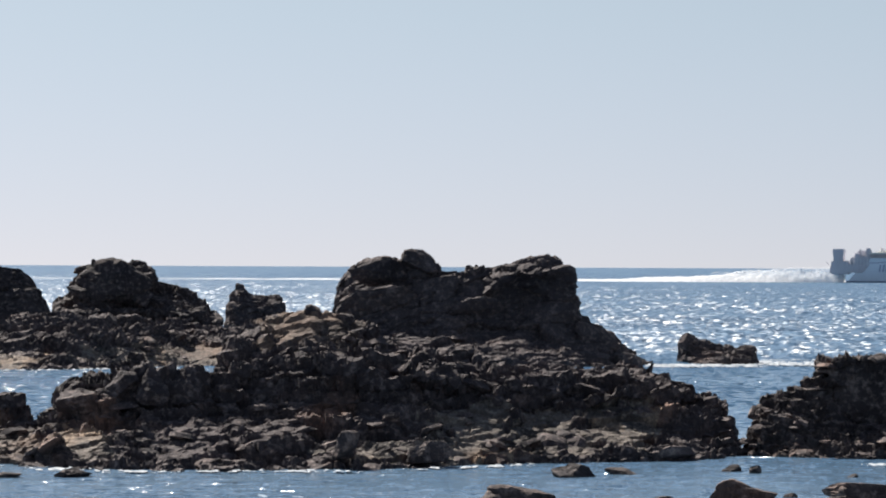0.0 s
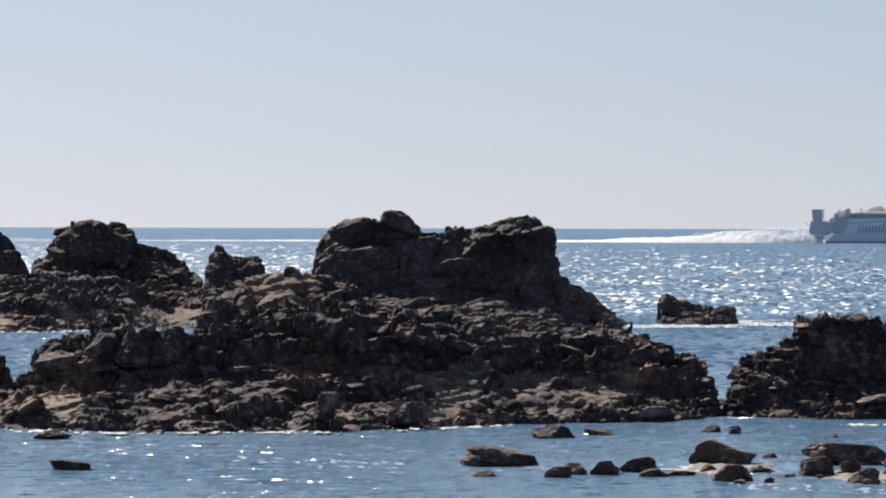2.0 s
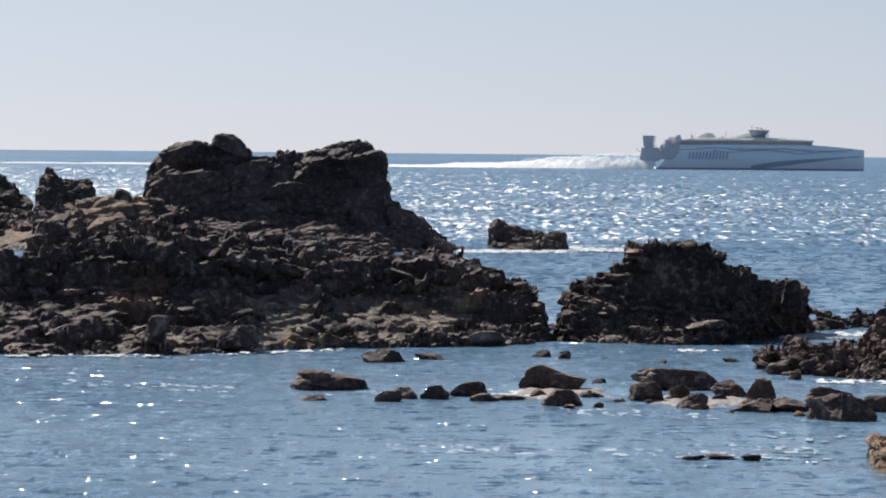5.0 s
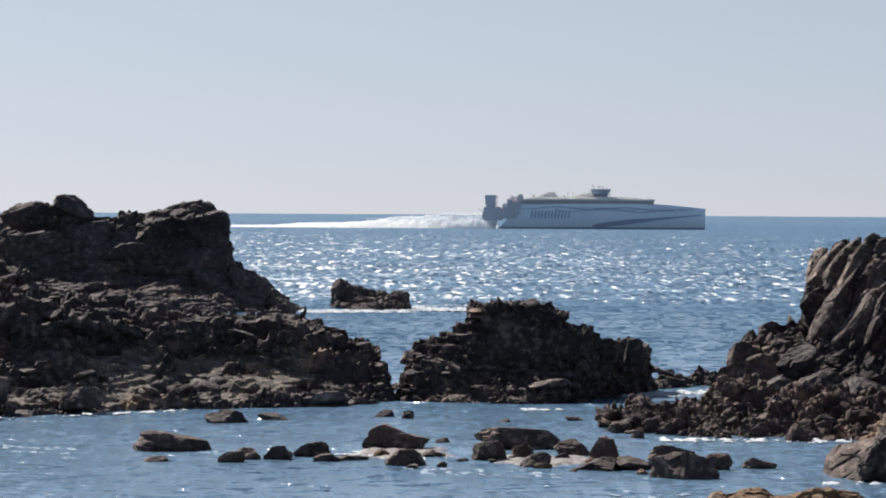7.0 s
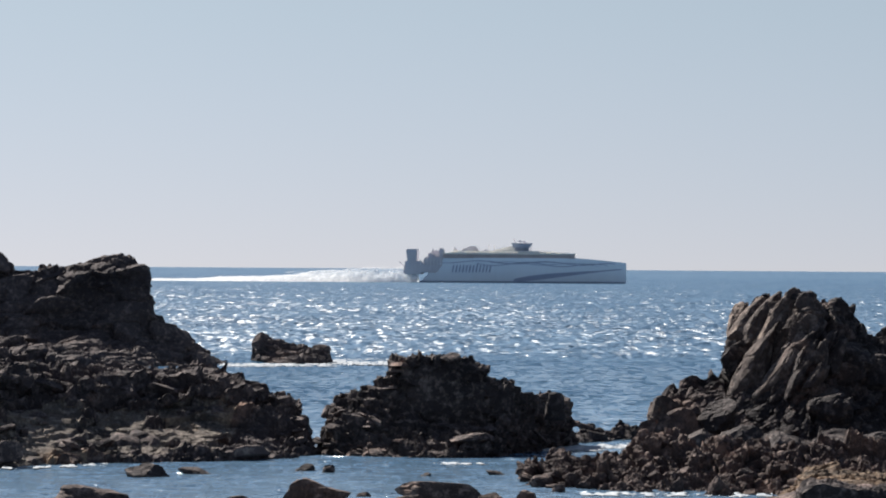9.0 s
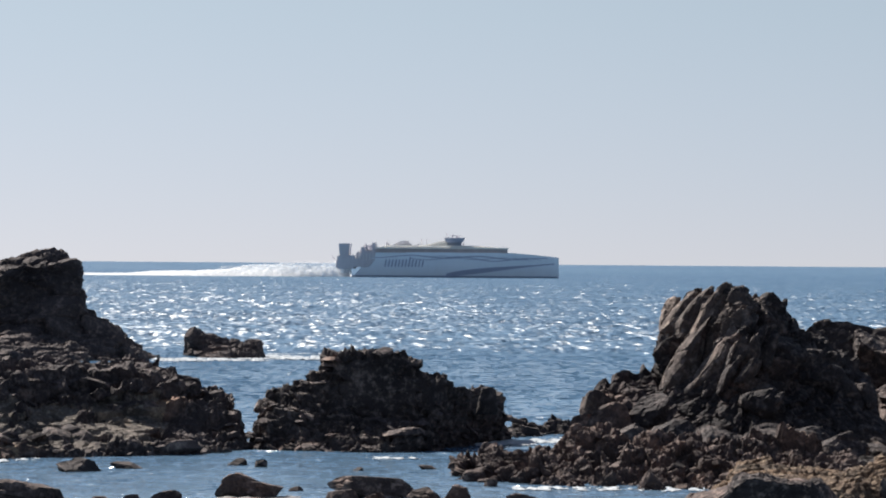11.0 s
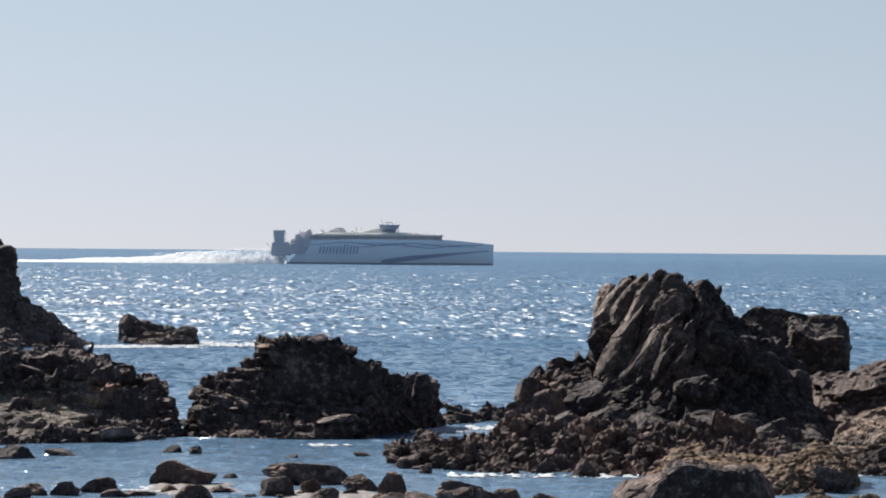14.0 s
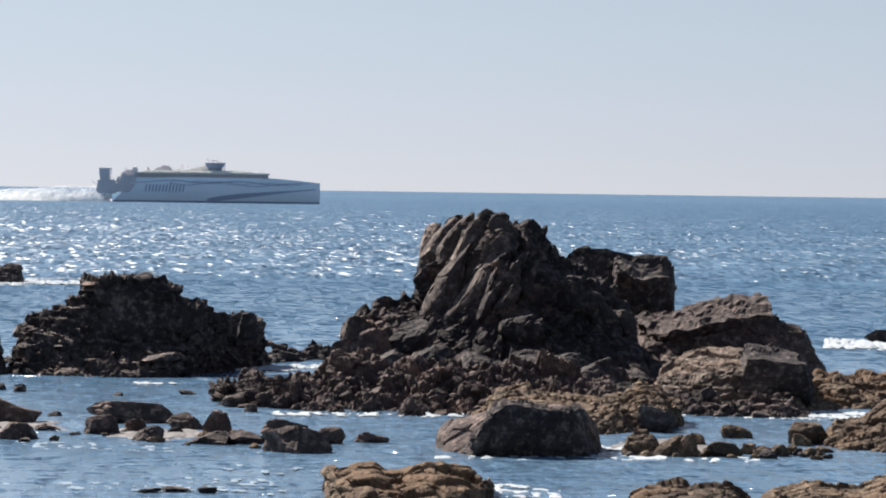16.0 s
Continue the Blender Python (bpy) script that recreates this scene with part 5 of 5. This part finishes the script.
# ---- foam along the rocks ----
def foam_patch(label, az, dist, length, depth, seed, lean=0.0, clumps=60, mat=None, dense=0.0):
    """Broken white water: a torn lace of froth with holes, lying on the sea."""
    rng = np.random.RandomState(seed)
    nx, ny = int(min(420, length / 0.06)), int(max(10, min(60, depth * 2.5 / 0.16)))
    xs = np.linspace(-0.5, 0.5, nx)
    ys = np.linspace(-1, 1, ny)
    U, V = np.meshgrid(xs, ys, indexing="ij")
    X, Y = U * length, V * depth * 0.8
    knots = rng.uniform(-0.48, 0.48, max(3, clumps // 9))
    thick = np.zeros_like(U)
    for kx in knots:
        kw, ky = rng.uniform(0.015, 0.07), rng.uniform(-0.5, 0.5)
        thick = np.maximum(thick, rng.uniform(0.5, 1) * np.exp(-((U - kx) / kw) ** 2 - ((V - ky) / rng.uniform(0.25, 0.5)) ** 2))
    pts = np.stack([X * 0.7, Y * 0.22, 0 * X + seed * 7.3], 2).reshape(-1, 3)
    lace = fbm(pts, 0.2, seed, 3).reshape(U.shape)
    body = (0.5 + dense) * thick + 1.1 * lace - 0.44 + 0.25 * dense * np.sqrt(np.clip(1 - V ** 2, 0, 1))
    body[[0, -1], :] = -1
    body[:, [0, -1]] = -1
    Z = 0.012 + np.clip(body, 0, 0.6) * (0.02 if mat else 0.06) * min(2.0, dist / 180) + 0.01 * lace
    keep = (body[:-1, :-1] + body[1:, :-1] + body[:-1, 1:] + body[1:, 1:]) > 0
    I = np.arange(nx * ny).reshape(nx, ny)
    quads = np.stack([I[:-1, :-1], I[1:, :-1], I[1:, 1:], I[:-1, 1:]], 2)[keep]
    used, at = np.unique(quads, return_inverse=True)
    P = np.stack([X, Y + lean * X, Z], 2).reshape(-1, 3)[used]
    me = bpy.data.meshes.new("foam")
    me.from_pydata(P.tolist(), [], at.reshape(-1, 4).tolist())
    me.materials.append(mat or MAT_FOAM)
    ob = new("foam", me)
    ob.matrix_world = place(az, dist)
    return tagged(ob, label, "foam", kind="stuff")


foam_patch("white foam washing along the foot of the reef", -11.13, 180.7, 7.4, 2.4, 1, -0.71, 260)
foam_patch("white foam washing along the foot of the reef", -8.22, 177.6, 10.8, 1.4, 2, 0.08, 170)
foam_patch("white foam washing along the foot of the reef", -5.13, 180.7, 9.5, 1.2, 22, 0.77, 120)
foam_patch("thin foam along the far shelf", -10.36, 339.2, 21.0, 3.4, 3, 0.49, 220)
foam_patch("white water in the gap between reef and crag", -3.98, 342.8, 4.1, 4.0, 4, 0.11, 120)
foam_patch("white water breaking round the sea stack", -1.32, 359.7, 10.7, 7.0, 5, 0.16, 260, dense=0.8)
foam_patch("white water breaking round the sea stack", -0.3, 372.0, 8.0, 14.0, 6, 0.18, 260, dense=0.9)
foam_patch("white water breaking beyond the crag", 3.00, 203.9, 6.1, 4.0, 7, 0.99, 330, dense=0.8)
foam_patch("foam at the foot of the black crag", 0.89, 199.5, 9.3, 2.0, 8, 1.39, 130)
foam_patch("white water in the gap beside the black crag", 2.75, 202.2, 4.6, 3.2, 42, 0.3, 260, dense=0.8)
foam_patch("foam at the foot of the black crag", 1.34, 186.6, 2.8, 1.2, 43, 0.1, 160, dense=0.5)
foam_patch("foam round the large boulder", 7.86, 144.4, 1.6, 1.6, 44, 0.1, 160, dense=0.8)
foam_patch("foam along the rubbly apron", 4.43, 163.4, 8.0, 2.0, 9, 0.02, 130, dense=0.5)
foam_patch("foam round the large boulder", 6.61, 138.6, 6.0, 0.9, 10, 0.13, 160, dense=0.5)
foam_patch("broken water behind the shore boulders", 10.00, 167.5, 9.5, 4.0, 11, 0.05, 330, dense=0.9)
foam_patch("foam round the weedy rocks", 6.59, 123.4, 2.8, 3.4, 12, -0.19, 170, dense=0.25)
foam_patch("foam among the boulders in the shallows", -0.84, 152.1, 4.3, 2.4, 13, -0.10, 170)
foam_patch("foam among the boulders in the shallows", 3.50, 140.8, 3.4, 1.0, 14, 1.08, 30)
foam_patch("foam washing between the shore boulders", 9.05, 139.2, 6.0, 2.0, 41, 0.05, 160, dense=0.35)
foam_patch("drifting foam on the inshore water", -6.57, 155.9, 6.8, 3.0, 15, -0.59, 40, MAT_FROTH)
foam_patch("drifting foam on the inshore water", 0.94, 123.4, 6.3, 2.0, 16, -0.23, 20, MAT_FROTH)
foam_patch("white water breaking on the far rock", 11.45, 245.9, 4.4, 11, 17, -0.61, 260, dense=0.9)
foam_patch("thin trailing froth on the inshore water", 3.58, 130.5, 5.8, 2.2, 31, -0.68, 80, MAT_FROTH)
foam_patch("thin trailing froth on the inshore water", 0.49, 142.0, 5.8, 2.6, 32, -0.24, 70, MAT_FROTH)
foam_patch("thin trailing froth on the inshore water", 2.24, 122.8, 4.5, 2.0, 33, -0.51, 90, MAT_FROTH)
foam_patch("thin trailing froth on the inshore water", -2.06, 124.4, 6.0, 2.6, 34, -0.29, 50, MAT_FROTH)
foam_patch("thin trailing froth on the inshore water", 2.64, 125.9, 4.6, 2.0, 35, -0.28, 70, MAT_FROTH)



# ---- the ferry ----
def box(bm, x0, x1, y0, y1, z0, z1, bevel=0.0, taper=None):
    r = bmesh.ops.create_cube(bm, size=1)
    for v in r["verts"]:
        v.co = (x0 if v.co.x < 0 else x1, y0 if v.co.y < 0 else y1, z0 if v.co.z < 0 else z1)
    if taper:
        for v in r["verts"]:
            if v.co.z > (z0 + z1) / 2:
                v.co.x += taper[0] if v.co.x < (x0 + x1) / 2 else taper[1]
    if bevel:
        es = {e for v in r["verts"] for e in v.link_edges}
        bmesh.ops.bevel(bm, geom=list(es), offset=bevel, segments=2, affect="EDGES")


def tube(bm, a, b, r, sides=8):
    a, b = Vector(a), Vector(b)
    m = Matrix.Translation((a + b) / 2) @ (b - a).to_track_quat("Z", "Y").to_matrix().to_4x4()
    bmesh.ops.create_cone(bm, cap_ends=True, segments=sides, radius1=r, radius2=r, depth=(b - a).length, matrix=m)


def build_ferry(m):
    ferry = tagged(new("ferry"), "large pale blue-grey high-speed trimaran car ferry under way", "ship")
    ferry.matrix_world = m
    B = 11.0   # half the beam
    # hull: sections from the raked stern to the upright bow
    bm = bmesh.new()
    rows = []
    for s in np.linspace(0, 1, 49):
        top = 11.2 if s < 0.72 else 11.2 - 2.0 * ((s - 0.72) / 0.28) ** 1.3
        xb, xt = 7 + s * 93.0, 18.4 + s * 81.6
        half = B * min(1, 0.86 + 0.5 * s) * (1 if s < 0.62 else max(0.03, 1 - ((s - 0.62) / 0.38) ** 1.7))
        row = []
        for k, (f, w) in enumerate(((0.0, 0.94), (0.12, 0.97), (0.5, 1.0), (0.9, 1.0), (1.0, 0.985))):
            row.append(((xb + (xt - xb) * f), half * w, -1.2 + (top + 1.2) * f))
        rows.append(row)
    ring = [[bm.verts.new((x, -y, z)) for x, y, z in r] + [bm.verts.new((x, y, z)) for x, y, z in reversed(r)] for r in rows]
    for p, q in zip(ring, ring[1:]):
        for k in range(10):
            bm.faces.new((p[k], p[(k + 1) % 10], q[(k + 1) % 10], q[k]))
    bm.faces.new(ring[0])
    bm.faces.new(list(reversed(ring[-1])))
    bmesh.ops.recalc_face_normals(bm, faces=bm.faces)
    hull = part("hull", bm, MAT_HULL, ferry, "pale blue-grey hull with an upright bow and raked stern")
    def flank(x, z):
        """Half the beam where the side of the hull stands at that length and height."""
        f = min(1.0, max(0.0, (z + 1.2) / 12.2))
        s = min(1.0, max(0.0, (x - 7 - 11.4 * f) / (93 - 11.4 * f)))
        half = B * min(1, 0.86 + 0.5 * s) * (1 if s < 0.62 else max(0.03, 1 - ((s - 0.62) / 0.38) ** 1.7))
        return half * float(np.interp(f, (0, 0.12, 0.5, 0.9, 1.0), (0.94, 0.97, 1.0, 1.0, 0.985)))

    bm = bmesh.new()
    rows = []
    for x in np.linspace(8, 99.6, 40):
        rows.append([bm.verts.new((x, -flank(x, z) - 0.15, z)) for z in (-0.2, 0.75)])
    for p, q in zip(rows, rows[1:]):
        bm.faces.new((p[0], q[0], q[1], p[1]))
    part("waterline_band", bm, MAT_BOOT, hull, "dark band along the waterline")
    bm = bmesh.new()
    for ph, zc, amp, x0, x1, w in ((0.6, 9.3, 0.55, 18, 95, 0.42), (2.4, 8.6, 0.8, 34, 92, 0.34), (4.2, 8.9, 0.6, 40, 88, 0.22)):
        rows = []
        for i in range(61):
            f = i / 60
            x = x0 + (x1 - x0) * f
            z = zc + amp * math.sin(x * 0.21 + ph) - 0.9 * f * f
            hw = w * (0.7 + 0.4 * math.sin(math.pi * f)) / 2
            rows.append([bm.verts.new((x, -flank(x, z + k) - 0.15, z + k)) for k in (-hw, hw)])
        for p, q in zip(rows, rows[1:]):
            bm.faces.new((p[0], q[0], q[1], p[1]))
    part("wave_stripe", bm, MAT_LIVERY, hull, "slate-blue wave stripes along the flank")
    bm = bmesh.new()
    rr = []
    for i in range(27):
        f = i / 26
        x = 50 + f * 48
        z = 1.0 + 5.4 * f ** 0.8
        w = 2.3 * math.sin(math.pi * min(1, 0.12 + f)) ** 0.8 * (1 - f) + 0.5
        rr.append([bm.verts.new((x, -flank(x, z + k) - 0.15, z + k)) for k in (-w / 2, w / 2)])
    for p, q in zip(rr, rr[1:]):
        bm.faces.new((p[0], q[0], q[1], p[1]))
    part("bow_swoosh", bm, MAT_LIVERY, hull, "broad slate-blue swoosh sweeping up to the bow")
    # the name on the flank, as plain slanted bars
    bm = bmesh.new()
    for i in range(6):
        x = 22.4 + i * 3.0
        hi = 9.0 if i == 3 else 7.9
        for x0, x1, z0, z1 in ((0.0, 0.55, 4.7, 7.9), (1.5, 2.1, 4.7, hi)):
            vs = [bm.verts.new((x + a + (c - 4.5) * 0.18, -B - 0.14, c)) for a, c in ((x0, z0), (x1, z0), (x1, z1), (x0, z1))]
            bm.faces.new(vs)
    part("name_marking", bm, MAT_LIVERY, hull, "dark blue lettering shown as plain bars")
    # upper works
    bm = bmesh.new()
    box(bm, 18.5, 77, -B + 0.6, B - 0.6, 11.0, 12.7, 0.15)
    deck = part("deckhouse", bm, MAT_GLASS, ferry, "dark band of saloon windows")
    bm = bmesh.new()
    box(bm, 18, 77.6, -B + 0.2, B - 0.2, 12.7, 13.3, 0.15)
    part("deck_roof", bm, MAT_CREAM, ferry, "cream roof edge of the saloon deck")
    for i in range(24):
        bm = bmesh.new()
        box(bm, 20 + i * 2.35, 20.25 + i * 2.35, -B + 0.45, -B + 0.62, 11.1, 12.65)
        part("mullion", bm, MAT_GLASS, deck)
    bm = bmesh.new()
    box(bm, 20, 75, -B + 3, B - 3, 13.2, 14.3, 0.2, (4, -12))
    part("upper_roof", bm, MAT_CREAM, ferry, "low sloping cream top deck")
    bm = bmesh.new()
    box(bm, 40, 50.5, -5.5, 5.5, 14.2, 16.4, 0.25, (7.5, 0))
    part("bridge_fairing", bm, MAT_CREAM, ferry, "cream fairing rising to the wheelhouse")
    bm = bmesh.new()
    box(bm, 49.6, 56.2, -5.5, 5.5, 13.2, 15.6, 0.3, (0.3, 0.3))
    bridge = part("bridge", bm, MAT_BRIDGE, ferry, "blue-grey wheelhouse")
    bm = bmesh.new()
    box(bm, 49.6, 56.8, -8.4, 8.4, 15.6, 17.3, 0.2, (-0.5, 0.9))
    part("bridge_window", bm, MAT_BRIDGE, bridge, "dark raked wheelhouse windows")
    bm = bmesh.new()
    box(bm, 48.8, 58.0, -9.0, 9.0, 17.3, 17.75, 0.1)
    part("bridge_roof", bm, MAT_GREY, bridge, "grey overhanging wheelhouse roof")
    bm = bmesh.new()
    tube(bm, (52.6, 0, 17.7), (52.4, 0, 19.2), 0.3)
    mast = part("mast", bm, MAT_GREY, ferry, "short grey radar mast")
    for p, q in (((50.6, 0, 17.7), (49.6, 0, 19.8)), ((55.4, 0, 17.7), (56.0, 0, 18.9))):
        bm = bmesh.new()
        tube(bm, p, q, 0.2)
        part("aerial", bm, MAT_GREY, mast)
    bm = bmesh.new()
    box(bm, 51.2, 54.6, -0.25, 0.25, 18.5, 18.85, 0.08)
    part("radar_bar", bm, MAT_GREY, mast)
    bm = bmesh.new()
    bmesh.ops.create_uvsphere(bm, u_segments=16, v_segments=10, radius=0.6, matrix=Matrix.Translation((54.4, 1.5, 18.2)))
    part("radar_dome", bm, MAT_GREY, mast)
    # rescue craft, vents and masts on the roof
    for x0, x1, z0, z1, lo, hi in ((22.6, 24.4, 14.2, 15.2, 0.3, -0.3), (26.0, 34.4, 14.2, 15.5, 1.4, -1.0), (28.6, 33.4, 15.5, 16.3, 0.8, -0.7), (36.4, 38.0, 14.2, 15.0, 0.2, -0.2)):
        bm = bmesh.new()
        box(bm, x0, x1, -4, 4, z0, z1, 0.25, (lo, hi))
        part("roof_housing", bm, MAT_GREY, ferry, "grey housing on the roof")
    for x, h in ((38.6, 17.0), (41.0, 16.8), (57.4, 15.6), (23.0, 16.0)):
        bm = bmesh.new()
        tube(bm, (x, -2, 13.6), (x, -2, h), 0.22)
        part("antenna", bm, MAT_GREY, ferry)
    # after end: ramp tower, stairs and mooring decks
    bm = bmesh.new()
    box(bm, 1.2, 9.0, -B + 1, B - 1, 3.6, 9.6, 0.3, (0.2, 0.3))
    box(bm, 2.4, 6.6, -B + 1.2, B - 1.2, 9.6, 14.9, 0.3, (-0.5, 0.2))
    box(bm, 0.4, 2.2, -B + 3, B - 3, 4.4, 7.6, 0.3, (0.6, 0.2))
    part("stern_tower", bm, MAT_GREY, ferry, "grey stern door tower")
    bm = bmesh.new()
    box(bm, 8.4, 15.5, -B + 0.8, B - 0.8, 4.4, 8.2, 0.3, (0, 3))
    box(bm, 10.5, 18.5, -B + 1.2, B - 1.2, 8.2, 11.6, 0.3, (1.6, 0))
    part("mooring_deck", bm, MAT_GREY, ferry, "stepped open after decks")
    for x0, x1, y0, y1, z0, z1 in ((9.6, 12.2, -9, -6, 8.2, 11.4), (11.4, 14.2, -9, -4, 11.0, 13.2), (13.6, 17.6, -6, 2, 11.4, 14.2), (16.2, 19.4, -9, -6, 11.4, 15.2), (12.0, 15.0, 3, 8, 11.4, 14.4)):
        bm = bmesh.new()
        box(bm, x0, x1, y0, y1, z0, z1, 0.5, (0.5, -0.4))
        part("deck_locker", bm, MAT_GREY, ferry, "grey rounded housing on the after deck")
    for i in range(7):
        x = 8.4 + i * 1.5
        bm = bmesh.new()
        tube(bm, (x, -B + 0.9, 7.4), (x, -B + 0.9, 10.5), 0.13)
        part("stanchion", bm, MAT_WHITE, ferry)
    for x, z, h in ((11.5, 10.2, 13.4), (13.4, 10.2, 15.0), (15.2, 10.2, 14.6), (16.6, 10.2, 15.4), (18.0, 12.7, 15.6)):
        bm = bmesh.new()
        tube(bm, (x, -4, z), (x + 0.3, -4, h), 0.3)
        part("vent_pipe", bm, MAT_GREY, ferry)
    bm = bmesh.new()
    tube(bm, (-1.2, -5, 9.2), (1.6, -5, 6.2), 0.16)
    part("stern_davit", bm, MAT_GREY, ferry)
    for i in range(3):
        bm = bmesh.new()
        tube(bm, (21.5, -B + 0.35, 13.5 + i * 0.3), (76, -B + 0.35, 13.5 + i * 0.3), 0.035, 6)
        part("rail", bm, MAT_WHITE, ferry)
    return ferry


SHIP_AZ, SHIP_DIST = 3.72, 1780.0
build_ferry(place(SHIP_AZ, SHIP_DIST) @ Matrix.Translation((-101, 0, 0)))


# ---- the ferry's wake ----
def build_wake():
    """Churned foam and low spray trailing far behind the stern."""
    L = 620.0
    xs = L * np.linspace(0, 1, 1100) ** 1.5
    ys = np.linspace(-1, 1, 40)
    X, V = np.meshgrid(xs, ys)
    W = 9 + 9 * np.clip(X / 30, 0, 1)
    crest = 0.7 * np.exp(-X / 420) + 5.2 / (1 + np.exp((X - 60) / 16)) + 0.9 * np.exp(-X / 160)
    pts = np.stack([X, V * W, 0 * X], 2).reshape(-1, 3)
    lump = fbm(pts, 2.4, 3, 4).reshape(X.shape)
    lump2 = fbm(pts, 22.0, 33, 2).reshape(X.shape)
    Z = (1 - V ** 2) * crest * np.clip(0.95 + 0.12 * lump + 0.3 * lump2, 0.2, 2) * np.clip(X / 5, 0.55, 1) - 0.1
    Y = V * W
    ob = new("wake", grid_mesh("wake", np.stack([-X, Y, Z], 2), MAT_SPRAY, True))
    ob.matrix_world = place(SHIP_AZ, SHIP_DIST) @ Matrix.Translation((-94, 0, 0))
    tagged(ob, "long white wake of foam and spray behind the ferry", "wake", kind="stuff")

    # drops thrown up over the boil
    rng = np.random.RandomState(5)
    bm = bmesh.new()
    for _ in range(900):
        x = rng.uniform(0, 60)
        h = 3.6 + abs(rng.normal(0, 1.0)) * (1 - x / 110)
        r = rng.uniform(0.06, 0.2)
        c = Vector((-x, rng.normal(0, 4), h))
        vs = [bm.verts.new(c + Vector(d) * r * rng.uniform(0.7, 1.4)) for d in ((1.6, 0, 0), (-1, 1, 0), (-1, -1, 0), (0, 0, 1))]
        for q in ((0, 1, 2), (0, 1, 3), (1, 2, 3), (2, 0, 3)):
            bm.faces.new([vs[k] for k in q])
    bmesh.ops.recalc_face_normals(bm, faces=bm.faces)
    me = bpy.data.meshes.new("spray")
    bm.to_mesh(me)
    bm.free()
    me.materials.append(MAT_SPRAY)
    ob = new("spray", me)
    ob.matrix_world = place(SHIP_AZ, SHIP_DIST) @ Matrix.Translation((-94, 0, 0))
    tagged(ob, "fine white spray thrown up behind the stern", "spray", kind="stuff")


build_wake()
